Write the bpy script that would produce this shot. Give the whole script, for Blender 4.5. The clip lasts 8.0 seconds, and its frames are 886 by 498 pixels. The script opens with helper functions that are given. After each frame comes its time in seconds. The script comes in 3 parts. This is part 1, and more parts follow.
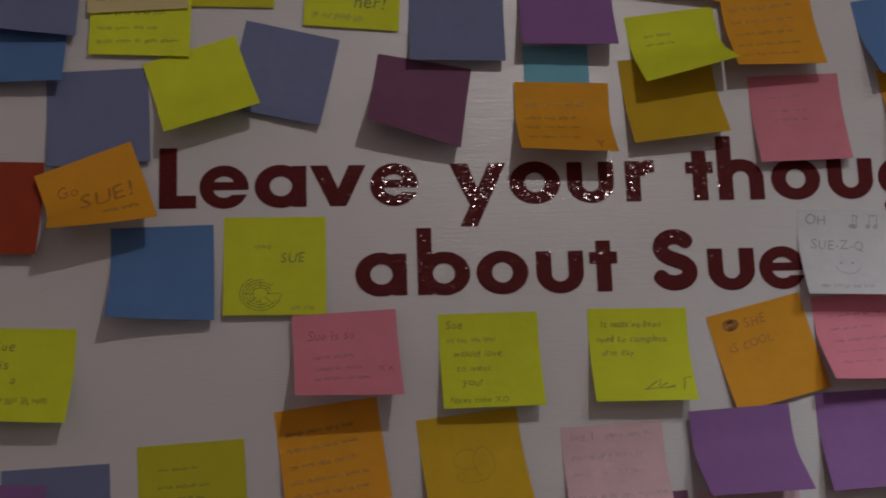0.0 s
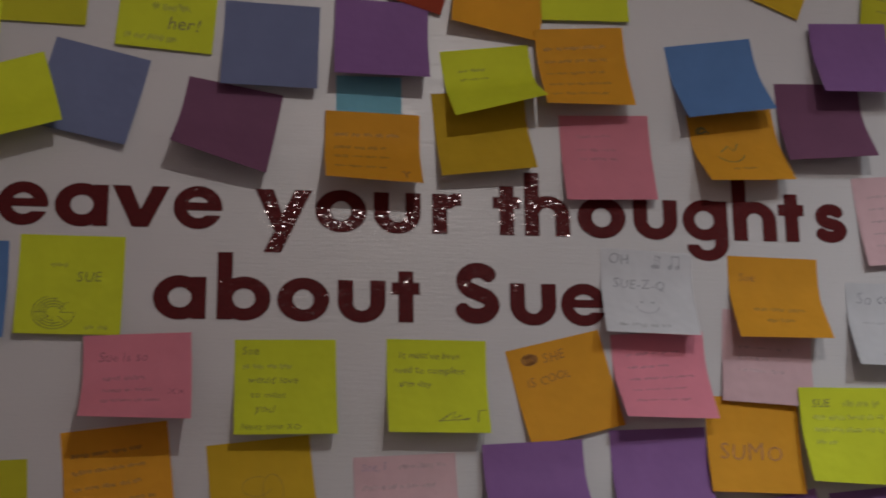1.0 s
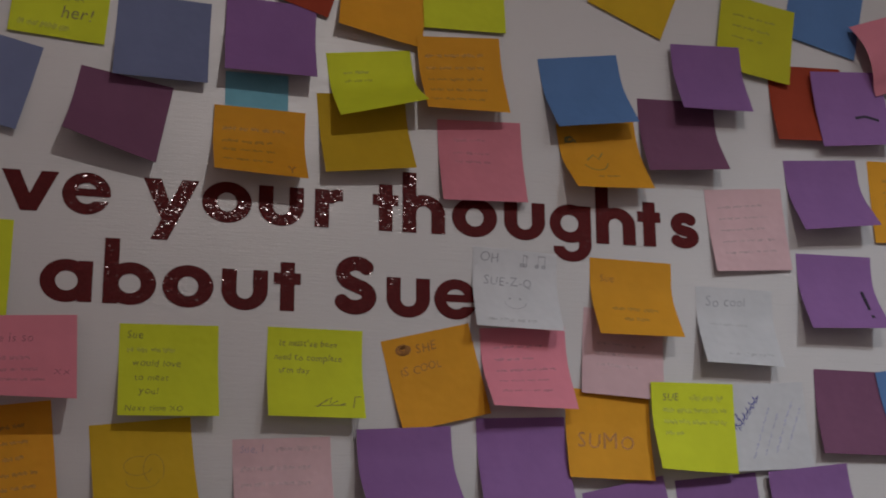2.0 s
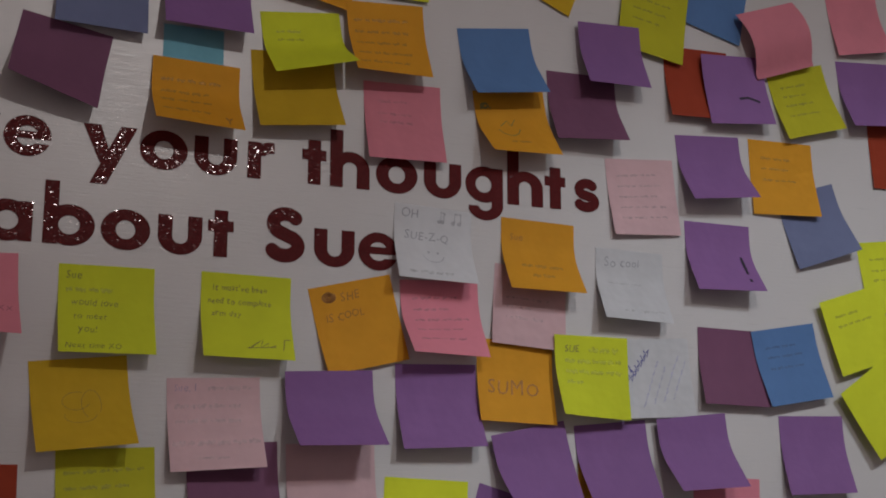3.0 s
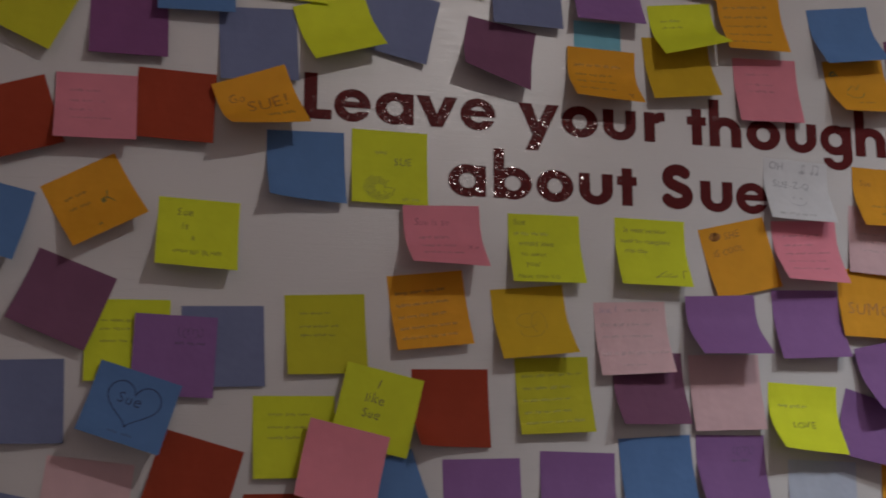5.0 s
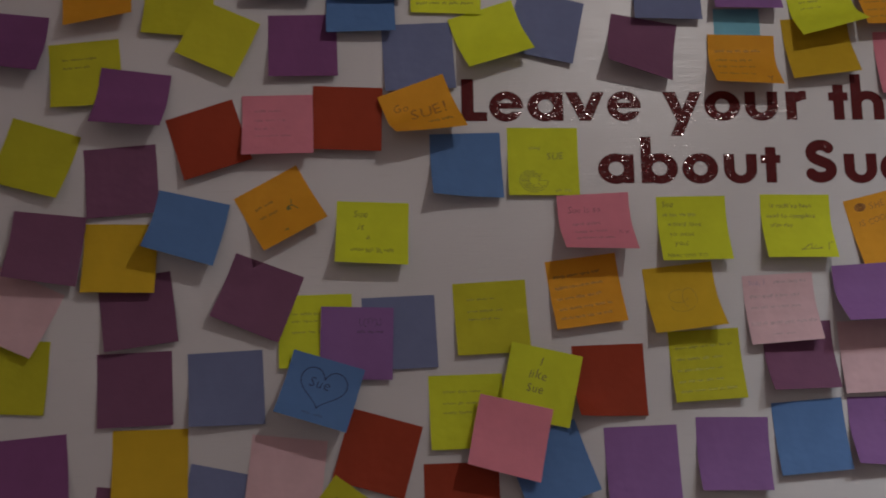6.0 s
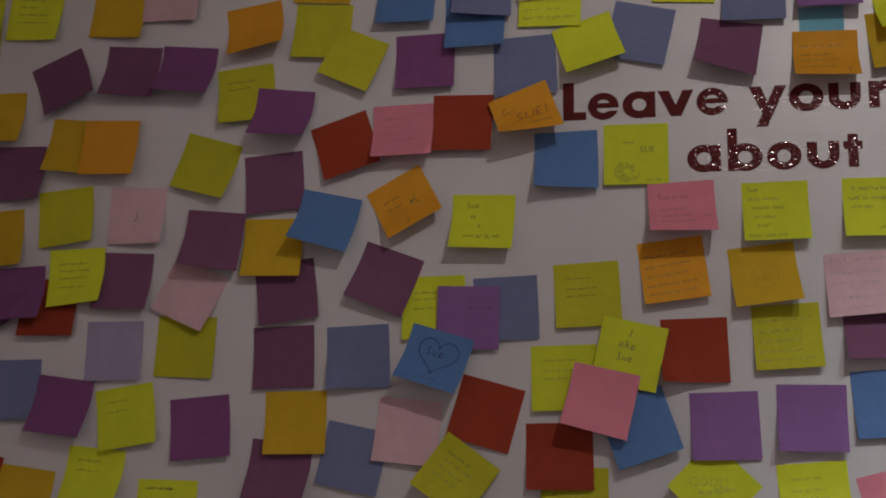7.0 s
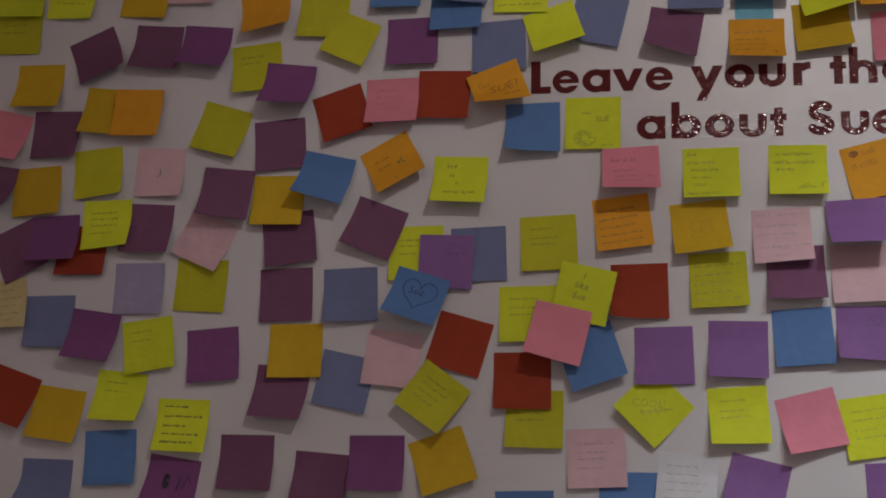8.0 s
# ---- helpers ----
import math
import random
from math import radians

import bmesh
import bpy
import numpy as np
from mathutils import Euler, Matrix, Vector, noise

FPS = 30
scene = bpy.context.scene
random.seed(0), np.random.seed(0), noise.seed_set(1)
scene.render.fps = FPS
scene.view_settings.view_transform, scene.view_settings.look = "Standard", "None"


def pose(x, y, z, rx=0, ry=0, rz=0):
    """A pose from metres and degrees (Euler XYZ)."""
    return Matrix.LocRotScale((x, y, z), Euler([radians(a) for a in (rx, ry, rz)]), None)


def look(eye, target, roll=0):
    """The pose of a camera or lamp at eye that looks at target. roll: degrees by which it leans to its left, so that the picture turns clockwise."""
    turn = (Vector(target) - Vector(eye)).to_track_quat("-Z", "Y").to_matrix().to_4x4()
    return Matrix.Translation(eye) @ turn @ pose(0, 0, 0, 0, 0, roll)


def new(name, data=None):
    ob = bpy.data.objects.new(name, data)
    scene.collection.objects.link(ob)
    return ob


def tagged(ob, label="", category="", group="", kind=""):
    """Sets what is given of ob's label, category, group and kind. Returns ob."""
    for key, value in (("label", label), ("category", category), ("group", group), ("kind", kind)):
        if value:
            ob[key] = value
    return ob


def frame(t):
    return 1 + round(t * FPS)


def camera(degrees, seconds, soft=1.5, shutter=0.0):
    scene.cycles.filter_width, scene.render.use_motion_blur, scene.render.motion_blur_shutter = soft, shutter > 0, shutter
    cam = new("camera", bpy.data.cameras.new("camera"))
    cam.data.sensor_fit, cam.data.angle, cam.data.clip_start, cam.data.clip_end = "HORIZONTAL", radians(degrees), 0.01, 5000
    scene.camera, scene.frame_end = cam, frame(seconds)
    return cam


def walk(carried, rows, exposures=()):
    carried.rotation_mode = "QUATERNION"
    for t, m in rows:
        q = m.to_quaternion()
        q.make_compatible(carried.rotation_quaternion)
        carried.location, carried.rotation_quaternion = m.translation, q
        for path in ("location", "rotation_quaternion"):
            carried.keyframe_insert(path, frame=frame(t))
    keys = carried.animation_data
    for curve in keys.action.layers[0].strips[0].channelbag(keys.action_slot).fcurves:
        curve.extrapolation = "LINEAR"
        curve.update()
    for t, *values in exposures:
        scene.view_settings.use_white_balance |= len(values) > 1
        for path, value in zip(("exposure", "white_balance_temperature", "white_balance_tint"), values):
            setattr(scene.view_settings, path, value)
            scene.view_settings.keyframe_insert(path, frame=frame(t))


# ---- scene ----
cam = camera(36.79, 8.0, soft=1.85, shutter=0.3)
PATH = [
    (0, (-0.0879, -0.9979, 1.2905), (0.0788, 0.9551, 1.6878), -2.00),
    (0.3, (-0.0524, -0.9927, 1.2838), (0.1226, 0.9550, 1.7038), -1.60),
    (0.5, (-0.0330, -0.9957, 1.2811), (0.1409, 0.9486, 1.7166), -1.15),
    (0.8, (-0.0061, -0.9993, 1.2814), (0.2010, 0.9385, 1.7307), -0.50),
    (1, (0.0027, -1.0059, 1.2810), (0.2865, 0.9217, 1.7323), -0.62),
    (1.3, (0.0079, -1.0186, 1.2763), (0.3462, 0.8993, 1.7313), -0.52),
    (1.5, (0.0062, -1.0300, 1.2744), (0.3808, 0.8820, 1.7260), -0.86),
    (1.8, (-0.0152, -1.0387, 1.2718), (0.4431, 0.8562, 1.7184), -0.10),
    (2, (-0.0339, -1.0518, 1.2710), (0.4773, 0.8312, 1.7102), -0.18),
    (2.2, (-0.0359, -1.0664, 1.2654), (0.4993, 0.8113, 1.6989), -0.09),
    (3.3, (-0.1887, -1.0912, 1.2213), (0.6218, 0.6923, 1.6236), -0.04),
    (3.5, (-0.2196, -1.1161, 1.2072), (0.5782, 0.6726, 1.6121), -0.09),
    (3.8, (-0.2728, -1.1456, 1.1832), (0.5216, 0.6417, 1.6012), 0.09),
    (4, (-0.3135, -1.1645, 1.1662), (0.4542, 0.6320, 1.5941), -0.16),
    (4.3, (-0.3558, -1.1822, 1.1400), (0.3552, 0.6323, 1.5898), -0.30),
    (4.5, (-0.3747, -1.2043, 1.1269), (0.2554, 0.6388, 1.5809), 0.06),
    (4.8, (-0.3752, -1.2361, 1.1291), (0.1438, 0.6476, 1.5557), 0.37),
    (5, (-0.3786, -1.2630, 1.1333), (0.0782, 0.6413, 1.5392), 0.02),
    (5.2, (-0.3833, -1.2868, 1.1494), (0.0135, 0.6368, 1.5264), -0.51),
    (6.3, (-0.2816, -1.4541, 1.1341), (-0.2790, 0.5164, 1.4766), -0.99),
    (6.5, (-0.2304, -1.4954, 1.1242), (-0.3307, 0.4728, 1.4653), -0.81),
    (6.8, (-0.1433, -1.5448, 1.0971), (-0.3992, 0.4055, 1.4587), -0.47),
    (7, (-0.0938, -1.5720, 1.0701), (-0.4293, 0.3640, 1.4433), 0.32),
    (7.2, (-0.0575, -1.6078, 1.0288), (-0.4420, 0.3125, 1.4345), 0.95),
    (7.5, (-0.0339, -1.6662, 0.9761), (-0.4138, 0.2510, 1.4004), 1.32),
    (7.7, (-0.0283, -1.7202, 0.9572), (-0.3909, 0.2030, 1.3696), 1.21),
    (8, (-0.0283, -1.8005, 0.9521), (-0.3628, 0.1342, 1.3332), 1.17),
]
walk(cam, [(t, look(eye, target, roll)) for t, eye, target, roll in PATH],
     exposures=[(0, -0.95), (3.5, -0.87), (6.5, -0.71), (8, -0.48)])

# ---- light: one small lamp in front of the wall, a cool wall washer to the side, fill lamps added further back ----
world = bpy.data.worlds.new("world")
scene.world = world
world.use_nodes = True
world.node_tree.nodes["Background"].inputs["Color"].default_value = (0.5, 0.5, 0.55, 1)
world.node_tree.nodes["Background"].inputs["Strength"].default_value = 0.02


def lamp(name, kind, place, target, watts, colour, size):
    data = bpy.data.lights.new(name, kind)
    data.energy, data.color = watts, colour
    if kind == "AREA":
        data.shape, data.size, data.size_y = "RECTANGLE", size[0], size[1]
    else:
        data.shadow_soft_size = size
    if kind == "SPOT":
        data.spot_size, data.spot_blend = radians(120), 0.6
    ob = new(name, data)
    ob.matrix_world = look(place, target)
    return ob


lamp("key_lamp", "SPOT", (0.30, -1.36, 2.14), (0.60, 0, 1.00), 27.0, (1.0, 0.945, 0.915), 0.015)
# unseen; stands in for the cool source that brightens the lower right
lamp("wall_washer_lamp", "SPOT", (0.92, -1.78, 2.58), (0.80, 0, 0.58), 112.0, (0.86, 0.935, 1.0), 0.11).data.spot_size = radians(50)
# fill lamps added out of view; they wash the south wall, which bounces softly
lamp("bounce_fill_lamp", "AREA", (-1.0, -2.0, 2.92), (-1.0, -5.0, 1.2), 92.0, (1.0, 0.74, 0.69), (3.2, 0.9))
lamp("bounce_fill_lamp", "AREA", (1.5, -2.0, 2.92), (1.3, -5.0, 1.0), 78.0, (0.94, 0.95, 1.0), (2.4, 0.9))


# ---- materials ----
def shader(name, colour, rough=0.6, metal=0.0, specular=0.5):
    m = bpy.data.materials.new(name)
    m.use_nodes = True
    b = m.node_tree.nodes["Principled BSDF"]
    b.inputs["Base Color"].default_value = (*colour, 1)
    b.inputs["Roughness"].default_value = rough
    b.inputs["Metallic"].default_value = metal
    b.inputs["Specular IOR Level"].default_value = specular
    return m, m.node_tree.nodes, m.node_tree.links, b


def coords(nodes, links, scale, kind="Object"):
    tc, mp = nodes.new("ShaderNodeTexCoord"), nodes.new("ShaderNodeMapping")
    mp.inputs["Scale"].default_value = scale
    links.new(tc.outputs[kind], mp.inputs["Vector"])
    return mp.outputs["Vector"]


def noise_tex(nodes, links, vector, scale, detail=4.0, rough=0.55):
    n = nodes.new("ShaderNodeTexNoise")
    n.inputs["Scale"].default_value, n.inputs["Detail"].default_value, n.inputs["Roughness"].default_value = scale, detail, rough
    links.new(vector, n.inputs["Vector"])
    return n


def ramp(nodes, links, fac, stops):
    r = nodes.new("ShaderNodeValToRGB")
    while len(r.color_ramp.elements) < len(stops):
        r.color_ramp.elements.new(0.5)
    for e, (p, c) in zip(r.color_ramp.elements, stops):
        e.position, e.color = p, (*c, 1)
    links.new(fac, r.inputs["Fac"])
    return r


def wall_material():
    m, nodes, links, b = shader("white_wall_film", (0.56, 0.54, 0.54), 0.38, 0.0, 0.5)
    # long horizontal streaks of a brushed-on coat, over slow blotches
    streak = noise_tex(nodes, links, coords(nodes, links, (1.0, 1.0, 24.0)), 22.0, 5.0, 0.6)
    fine = noise_tex(nodes, links, coords(nodes, links, (9.0, 1.0, 34.0)), 16.0, 4.0, 0.65)
    blotch = noise_tex(nodes, links, coords(nodes, links, (1.0, 1.0, 1.0)), 2.3, 4.0)
    r = ramp(nodes, links, blotch.outputs["Fac"], [(0.25, (0.52, 0.50, 0.50)), (0.75, (0.60, 0.58, 0.585))])
    links.new(r.outputs["Color"], b.inputs["Base Color"])
    add = nodes.new("ShaderNodeMath")
    add.operation = "ADD"
    links.new(streak.outputs["Fac"], add.inputs[0])
    links.new(fine.outputs["Fac"], add.inputs[1])
    bump = nodes.new("ShaderNodeBump")
    bump.inputs["Strength"].default_value, bump.inputs["Distance"].default_value = 0.26, 0.0006
    links.new(add.outputs["Value"], bump.inputs["Height"])
    links.new(bump.outputs["Normal"], b.inputs["Normal"])
    rr = ramp(nodes, links, streak.outputs["Fac"], [(0.3, (0.25,) * 3), (0.7, (0.42,) * 3)])
    links.new(rr.outputs["Color"], b.inputs["Roughness"])
    return m


def plain_material(name, colour, spread, rough, scale):
    m, nodes, links, b = shader(name, colour, rough)
    n = noise_tex(nodes, links, coords(nodes, links, (1, 1, 1)), scale, 6.0)
    lo, hi = [tuple(c * (1 - spread) for c in colour), tuple(min(1, c * (1 + spread)) for c in colour)]
    r = ramp(nodes, links, n.outputs["Fac"], [(0.3, lo), (0.7, hi)])
    links.new(r.outputs["Color"], b.inputs["Base Color"])
    bump = nodes.new("ShaderNodeBump")
    bump.inputs["Strength"].default_value, bump.inputs["Distance"].default_value = 0.2, 0.002
    links.new(n.outputs["Fac"], bump.inputs["Height"])
    links.new(bump.outputs["Normal"], b.inputs["Normal"])
    return m


def glitter_material():
    """Dark red foil with small flakes, each leaning its own way."""
    m, nodes, links, b = shader("red_glitter_foil", (0.075, 0.008, 0.009), 0.22, 0.0, 0.9)
    vec = coords(nodes, links, (1.0, 1.0, 1.7))
    cells = nodes.new("ShaderNodeTexVoronoi")
    cells.inputs["Scale"].default_value = 820.0
    links.new(vec, cells.inputs["Vector"])
    wave = noise_tex(nodes, links, vec, 70.0, 2.0)
    mix = nodes.new("ShaderNodeVectorMath")
    mix.operation = "SUBTRACT"
    mix.inputs[1].default_value = (0.5, 0.5, 0.5)
    links.new(cells.outputs["Color"], mix.inputs[0])
    size = nodes.new("ShaderNodeVectorMath")
    size.operation = "SCALE"
    size.inputs["Scale"].default_value = 0.21
    links.new(mix.outputs["Vector"], size.inputs[0])
    wob = nodes.new("ShaderNodeVectorMath")
    wob.operation = "SUBTRACT"
    wob.inputs[1].default_value = (0.5, 0.5, 0.5)
    links.new(wave.outputs["Color"], wob.inputs[0])
    wob2 = nodes.new("ShaderNodeVectorMath")
    wob2.operation = "SCALE"
    wob2.inputs["Scale"].default_value = 0.09
    links.new(wob.outputs["Vector"], wob2.inputs[0])
    geo = nodes.new("ShaderNodeNewGeometry")
    total = nodes.new("ShaderNodeVectorMath")
    total.operation = "ADD"
    links.new(geo.outputs["Normal"], total.inputs[0])
    links.new(size.outputs["Vector"], total.inputs[1])
    total2 = nodes.new("ShaderNodeVectorMath")
    total2.operation = "ADD"
    links.new(total.outputs["Vector"], total2.inputs[0])
    links.new(wob2.outputs["Vector"], total2.inputs[1])
    unit = nodes.new("ShaderNodeVectorMath")
    unit.operation = "NORMALIZE"
    links.new(total2.outputs["Vector"], unit.inputs[0])
    # a clear, crinkled foil coat catches the lamp; the ground below stays even
    coat = nodes.new("ShaderNodeBsdfGlossy")
    coat.inputs["Roughness"].default_value = 0.10
    coat.inputs["Color"].default_value = (1.0, 0.88, 0.88, 1)
    links.new(unit.outputs["Vector"], coat.inputs["Normal"])
    r = ramp(nodes, links, cells.outputs["Color"], [(0.2, (0.082, 0.0075, 0.0085)), (0.8, (0.105, 0.011, 0.012))])
    links.new(r.outputs["Color"], b.inputs["Base Color"])
    b.inputs["Specular IOR Level"].default_value = 0.08
    b.inputs["Roughness"].default_value = 0.55
    both = nodes.new("ShaderNodeMixShader")
    # only some of the flakes are bright
    split = nodes.new("ShaderNodeSeparateColor")
    links.new(cells.outputs["Color"], split.inputs["Color"])
    some = nodes.new("ShaderNodeMapRange")
    some.inputs["From Min"].default_value, some.inputs["From Max"].default_value = 0.74, 0.84
    some.inputs["To Min"].default_value, some.inputs["To Max"].default_value = 0.0006, 0.018
    links.new(split.outputs["Blue"], some.inputs["Value"])
    links.new(some.outputs["Result"], both.inputs["Fac"])
    links.new(b.outputs["BSDF"], both.inputs[1])
    links.new(coat.outputs["BSDF"], both.inputs[2])
    links.new(both.outputs["Shader"], nodes["Material Output"].inputs["Surface"])
    return m


def paper_material(name, colour):
    """Uncoated note paper: fine fibres, a slightly uneven dye, some light passing through."""
    m, nodes, links, b = shader("paper_" + name, colour, 0.75, 0.0, 0.25)
    vec = coords(nodes, links, (1, 1, 1))
    big = noise_tex(nodes, links, vec, 28.0, 3.0)
    fibre = noise_tex(nodes, links, vec, 900.0, 2.0)
    info = nodes.new("ShaderNodeObjectInfo")
    hsv = nodes.new("ShaderNodeHueSaturation")
    hsv.inputs["Color"].default_value = (*colour, 1)
    span = nodes.new("ShaderNodeMapRange")
    span.inputs["To Min"].default_value, span.inputs["To Max"].default_value = 0.92, 1.06
    links.new(info.outputs["Random"], span.inputs["Value"])
    tone = nodes.new("ShaderNodeMapRange")
    tone.inputs["From Min"].default_value, tone.inputs["From Max"].default_value = 0.3, 0.7
    tone.inputs["To Min"].default_value, tone.inputs["To Max"].default_value = 0.95, 1.05
    links.new(big.outputs["Fac"], tone.inputs["Value"])
    times = nodes.new("ShaderNodeMath")
    times.operation = "MULTIPLY"
    links.new(span.outputs["Result"], times.inputs[0])
    links.new(tone.outputs["Result"], times.inputs[1])
    links.new(times.outputs["Value"], hsv.inputs["Value"])
    links.new(hsv.outputs["Color"], b.inputs["Base Color"])
    bump = nodes.new("ShaderNodeBump")
    bump.inputs["Strength"].default_value, bump.inputs["Distance"].default_value = 0.15, 0.0004
    links.new(fibre.outputs["Fac"], bump.inputs["Height"])
    crease = nodes.new("ShaderNodeBump")
    crease.inputs["Strength"].default_value, crease.inputs["Distance"].default_value = 0.35, 0.004
    slow = noise_tex(nodes, links, vec, 42.0, 2.0, 0.6)
    links.new(slow.outputs["Fac"], crease.inputs["Height"])
    links.new(crease.outputs["Normal"], bump.inputs["Normal"])
    links.new(bump.outputs["Normal"], b.inputs["Normal"])
    thin = nodes.new("ShaderNodeBsdfTranslucent")
    links.new(hsv.outputs["Color"], thin.inputs["Color"])
    both = nodes.new("ShaderNodeMixShader")
    both.inputs["Fac"].default_value = 0.16
    links.new(b.outputs["BSDF"], both.inputs[1])
    links.new(thin.outputs["BSDF"], both.inputs[2])
    links.new(both.outputs["Shader"], nodes["Material Output"].inputs["Surface"])
    return m


def ink_material(name, colour):
    return plain_material("ink_" + name, colour, 0.25, 0.6, 300.0)


PAPER = {
    "yg": ("bright yellow-green", (0.70, 0.76, 0.035)),
    "ol": ("olive-yellow", (0.55, 0.53, 0.025)),
    "gd": ("golden yellow", (0.62, 0.40, 0.020)),
    "or": ("orange", (0.74, 0.345, 0.024)),
    "pk": ("rose pink", (0.73, 0.25, 0.32)),
    "lp": ("pale pink", (0.70, 0.47, 0.50)),
    "pu": ("violet purple", (0.27, 0.130, 0.34)),
    "mg": ("magenta purple", (0.23, 0.078, 0.215)),
    "ma": ("dark plum", (0.200, 0.080, 0.150)),
    "bl": ("medium blue", (0.112, 0.225, 0.47)),
    "sl": ("slate blue", (0.185, 0.215, 0.37)),
    "lv": ("pale lavender", (0.37, 0.34, 0.48)),
    "re": ("brick red", (0.33, 0.045, 0.018)),
    "wh": ("white", (0.64, 0.64, 0.665)),
    "tq": ("light aqua", (0.20, 0.50, 0.62)),
    "ib": ("pale ice blue", (0.50, 0.545, 0.66)),
    "cr": ("pale cream-yellow", (0.66, 0.55, 0.27)),
}
PAPER_MATERIAL = {k: paper_material(v[0].replace(" ", "_"), v[1]) for k, v in PAPER.items()}
WALL = wall_material()
GLITTER = glitter_material()
PENCIL = {
    "yg": ink_material("pencil_on_yellow", (0.22, 0.24, 0.03)),
    "ol": ink_material("pencil_on_olive", (0.33, 0.30, 0.04)),
    "or": ink_material("pencil_on_orange", (0.40, 0.16, 0.02)),
    "gd": ink_material("pencil_on_gold", (0.42, 0.27, 0.03)),
    "pk": ink_material("pencil_on_pink", (0.45, 0.13, 0.18)),
    "lp": ink_material("violet_ink", (0.46, 0.31, 0.42)),
    "wh": ink_material("grey_pencil", (0.36, 0.36, 0.40)),
    "bl": ink_material("dark_ink", (0.02, 0.04, 0.12)),
    "cr": ink_material("pencil_on_cream", (0.30, 0.24, 0.10)),
    "pu": ink_material("black_felt_pen", (0.02, 0.012, 0.03)),
}
SMUDGE = {k: ink_material("worn_writing_on_" + v[0].replace(" ", "_"), tuple(c * (0.78 if k in ("pk", "lp", "wh") else 0.66) for c in v[1])) for k, v in PAPER.items()}
PENCIL["mg"] = PENCIL["pu"]
DARK_INK = ink_material("black_pen", (0.19, 0.18, 0.05))
BLUE_INK = ink_material("blue_pen", (0.08, 0.08, 0.30))
PALE_BLUE_INK = ink_material("pale_blue_pen", (0.40, 0.40, 0.56))


# ---- helpers for meshes ----
def mesh_object(name, verts, faces, material, parent=None, label="", smooth=False):
    me = bpy.data.meshes.new(name)
    me.from_pydata([tuple(v) for v in verts], [], faces)
    me.materials.append(material)
    if smooth:
        me.polygons.foreach_set("use_smooth", [True] * len(me.polygons))
    me.update()
    ob = new(name, me)
    if parent:
        ob.parent = parent
    if label:
        tagged(ob, label)
    return ob


def slab(name, lo, hi, material, label, category):
    bm = bmesh.new()
    bmesh.ops.create_cube(bm, size=1.0)
    for v in bm.verts:
        v.co = Vector([l + (h - l) * (c + 0.5) for l, h, c in zip(lo, hi, v.co)])
    me = bpy.data.meshes.new(name)
    bm.to_mesh(me)
    bm.free()
    me.materials.append(material)
    return tagged(new(name, me), label, category, kind="structure")


# ---- the room: the wall with the notes, and an unseen shell added round it ----
slab("wall_north", (-3.0, 0.0, 0.0), (3.0, 0.15, 3.0), WALL, "white glossy wall with faint horizontal brush streaks", "wall")
# pale shell, out of view, that throws fill light back onto the north wall
ROOM_SHELL = plain_material("grey_room_shell", (0.62, 0.60, 0.59), 0.06, 0.7, 3.0)
FLOOR = plain_material("dark_grey_floor", (0.16, 0.15, 0.145), 0.2, 0.5, 6.0)
slab("wall_south", (-3.0, -5.15, 0.0), (3.0, -5.0, 3.0), ROOM_SHELL, "unseen plain grey wall added to bounce soft light", "wall")
slab("wall_west", (-3.15, -5.15, 0.0), (-3.0, 0.15, 3.0), ROOM_SHELL, "unseen plain grey wall added to bounce soft light", "wall")
slab("wall_east", (3.0, -5.15, 0.0), (3.15, 0.15, 3.0), ROOM_SHELL, "unseen plain grey wall added to bounce soft light", "wall")
slab("floor", (-3.15, -5.15, -0.1), (3.15, 0.15, 0.0), FLOOR, "unseen dark grey smooth floor added to close the room", "floor")
slab("ceiling", (-3.15, -5.15, 3.0), (3.15, 0.15, 3.1), ROOM_SHELL, "unseen plain grey ceiling added to bounce soft light", "ceiling")


# ---- the heading: geometric bold letters cut from glitter foil, sizes in millimetres ----
def box(x, y, x0, y0, x1, y1):
    return np.maximum(np.maximum(x0 - x, x - x1), np.maximum(y0 - y, y - y1))


def oval(x, y, cx, cy, rx, ry):
    return (np.hypot((x - cx) / rx, (y - cy) / ry) - 1) * min(rx, ry)


def bar(x, y, x0, x1, top, x2, x3, bottom):
    """A slanted bar between two level edges."""
    f = (top - y) / (top - bottom)
    left, right = x0 + (x2 - x0) * f, x1 + (x3 - x1) * f
    return np.maximum(np.maximum(left - x, x - right) * 0.88, np.maximum(bottom - y, y - top))


def either(*fields):
    return np.minimum.reduce(fields)


def but(a, *holes):
    return np.maximum.reduce([a, *[-h for h in holes]])


def both_of(*fields):
    return np.maximum.reduce(fields)


def stroke(x, y, half, arcs):
    """The band round a run of arcs (centre, radii, first and last angle)."""
    line = [(cx + rx * math.cos(radians(a)), cy + ry * math.sin(radians(a)))
            for cx, cy, rx, ry, first, last in arcs for a in np.linspace(first, last, 28)]
    d = np.full(x.shape, 1e9)
    for (ax, ay), (bx, by) in zip(line, line[1:]):
        dx, dy = bx - ax, by - ay
        f = np.clip(((x - ax) * dx + (y - ay) * dy) / (dx * dx + dy * dy + 1e-9), 0, 1)
        d = np.minimum(d, np.hypot(x - ax - f * dx, y - ay - f * dy))
    return d - half


def glyph_L(x, y):
    return either(box(x, y, 0, 0, 13.5, 47.5), box(x, y, 0, 0, 28, 10))


def glyph_o(x, y):
    return but(oval(x, y, 20, 16.3, 20, 17), oval(x, y, 20, 16.3, 7.9, 7.9))


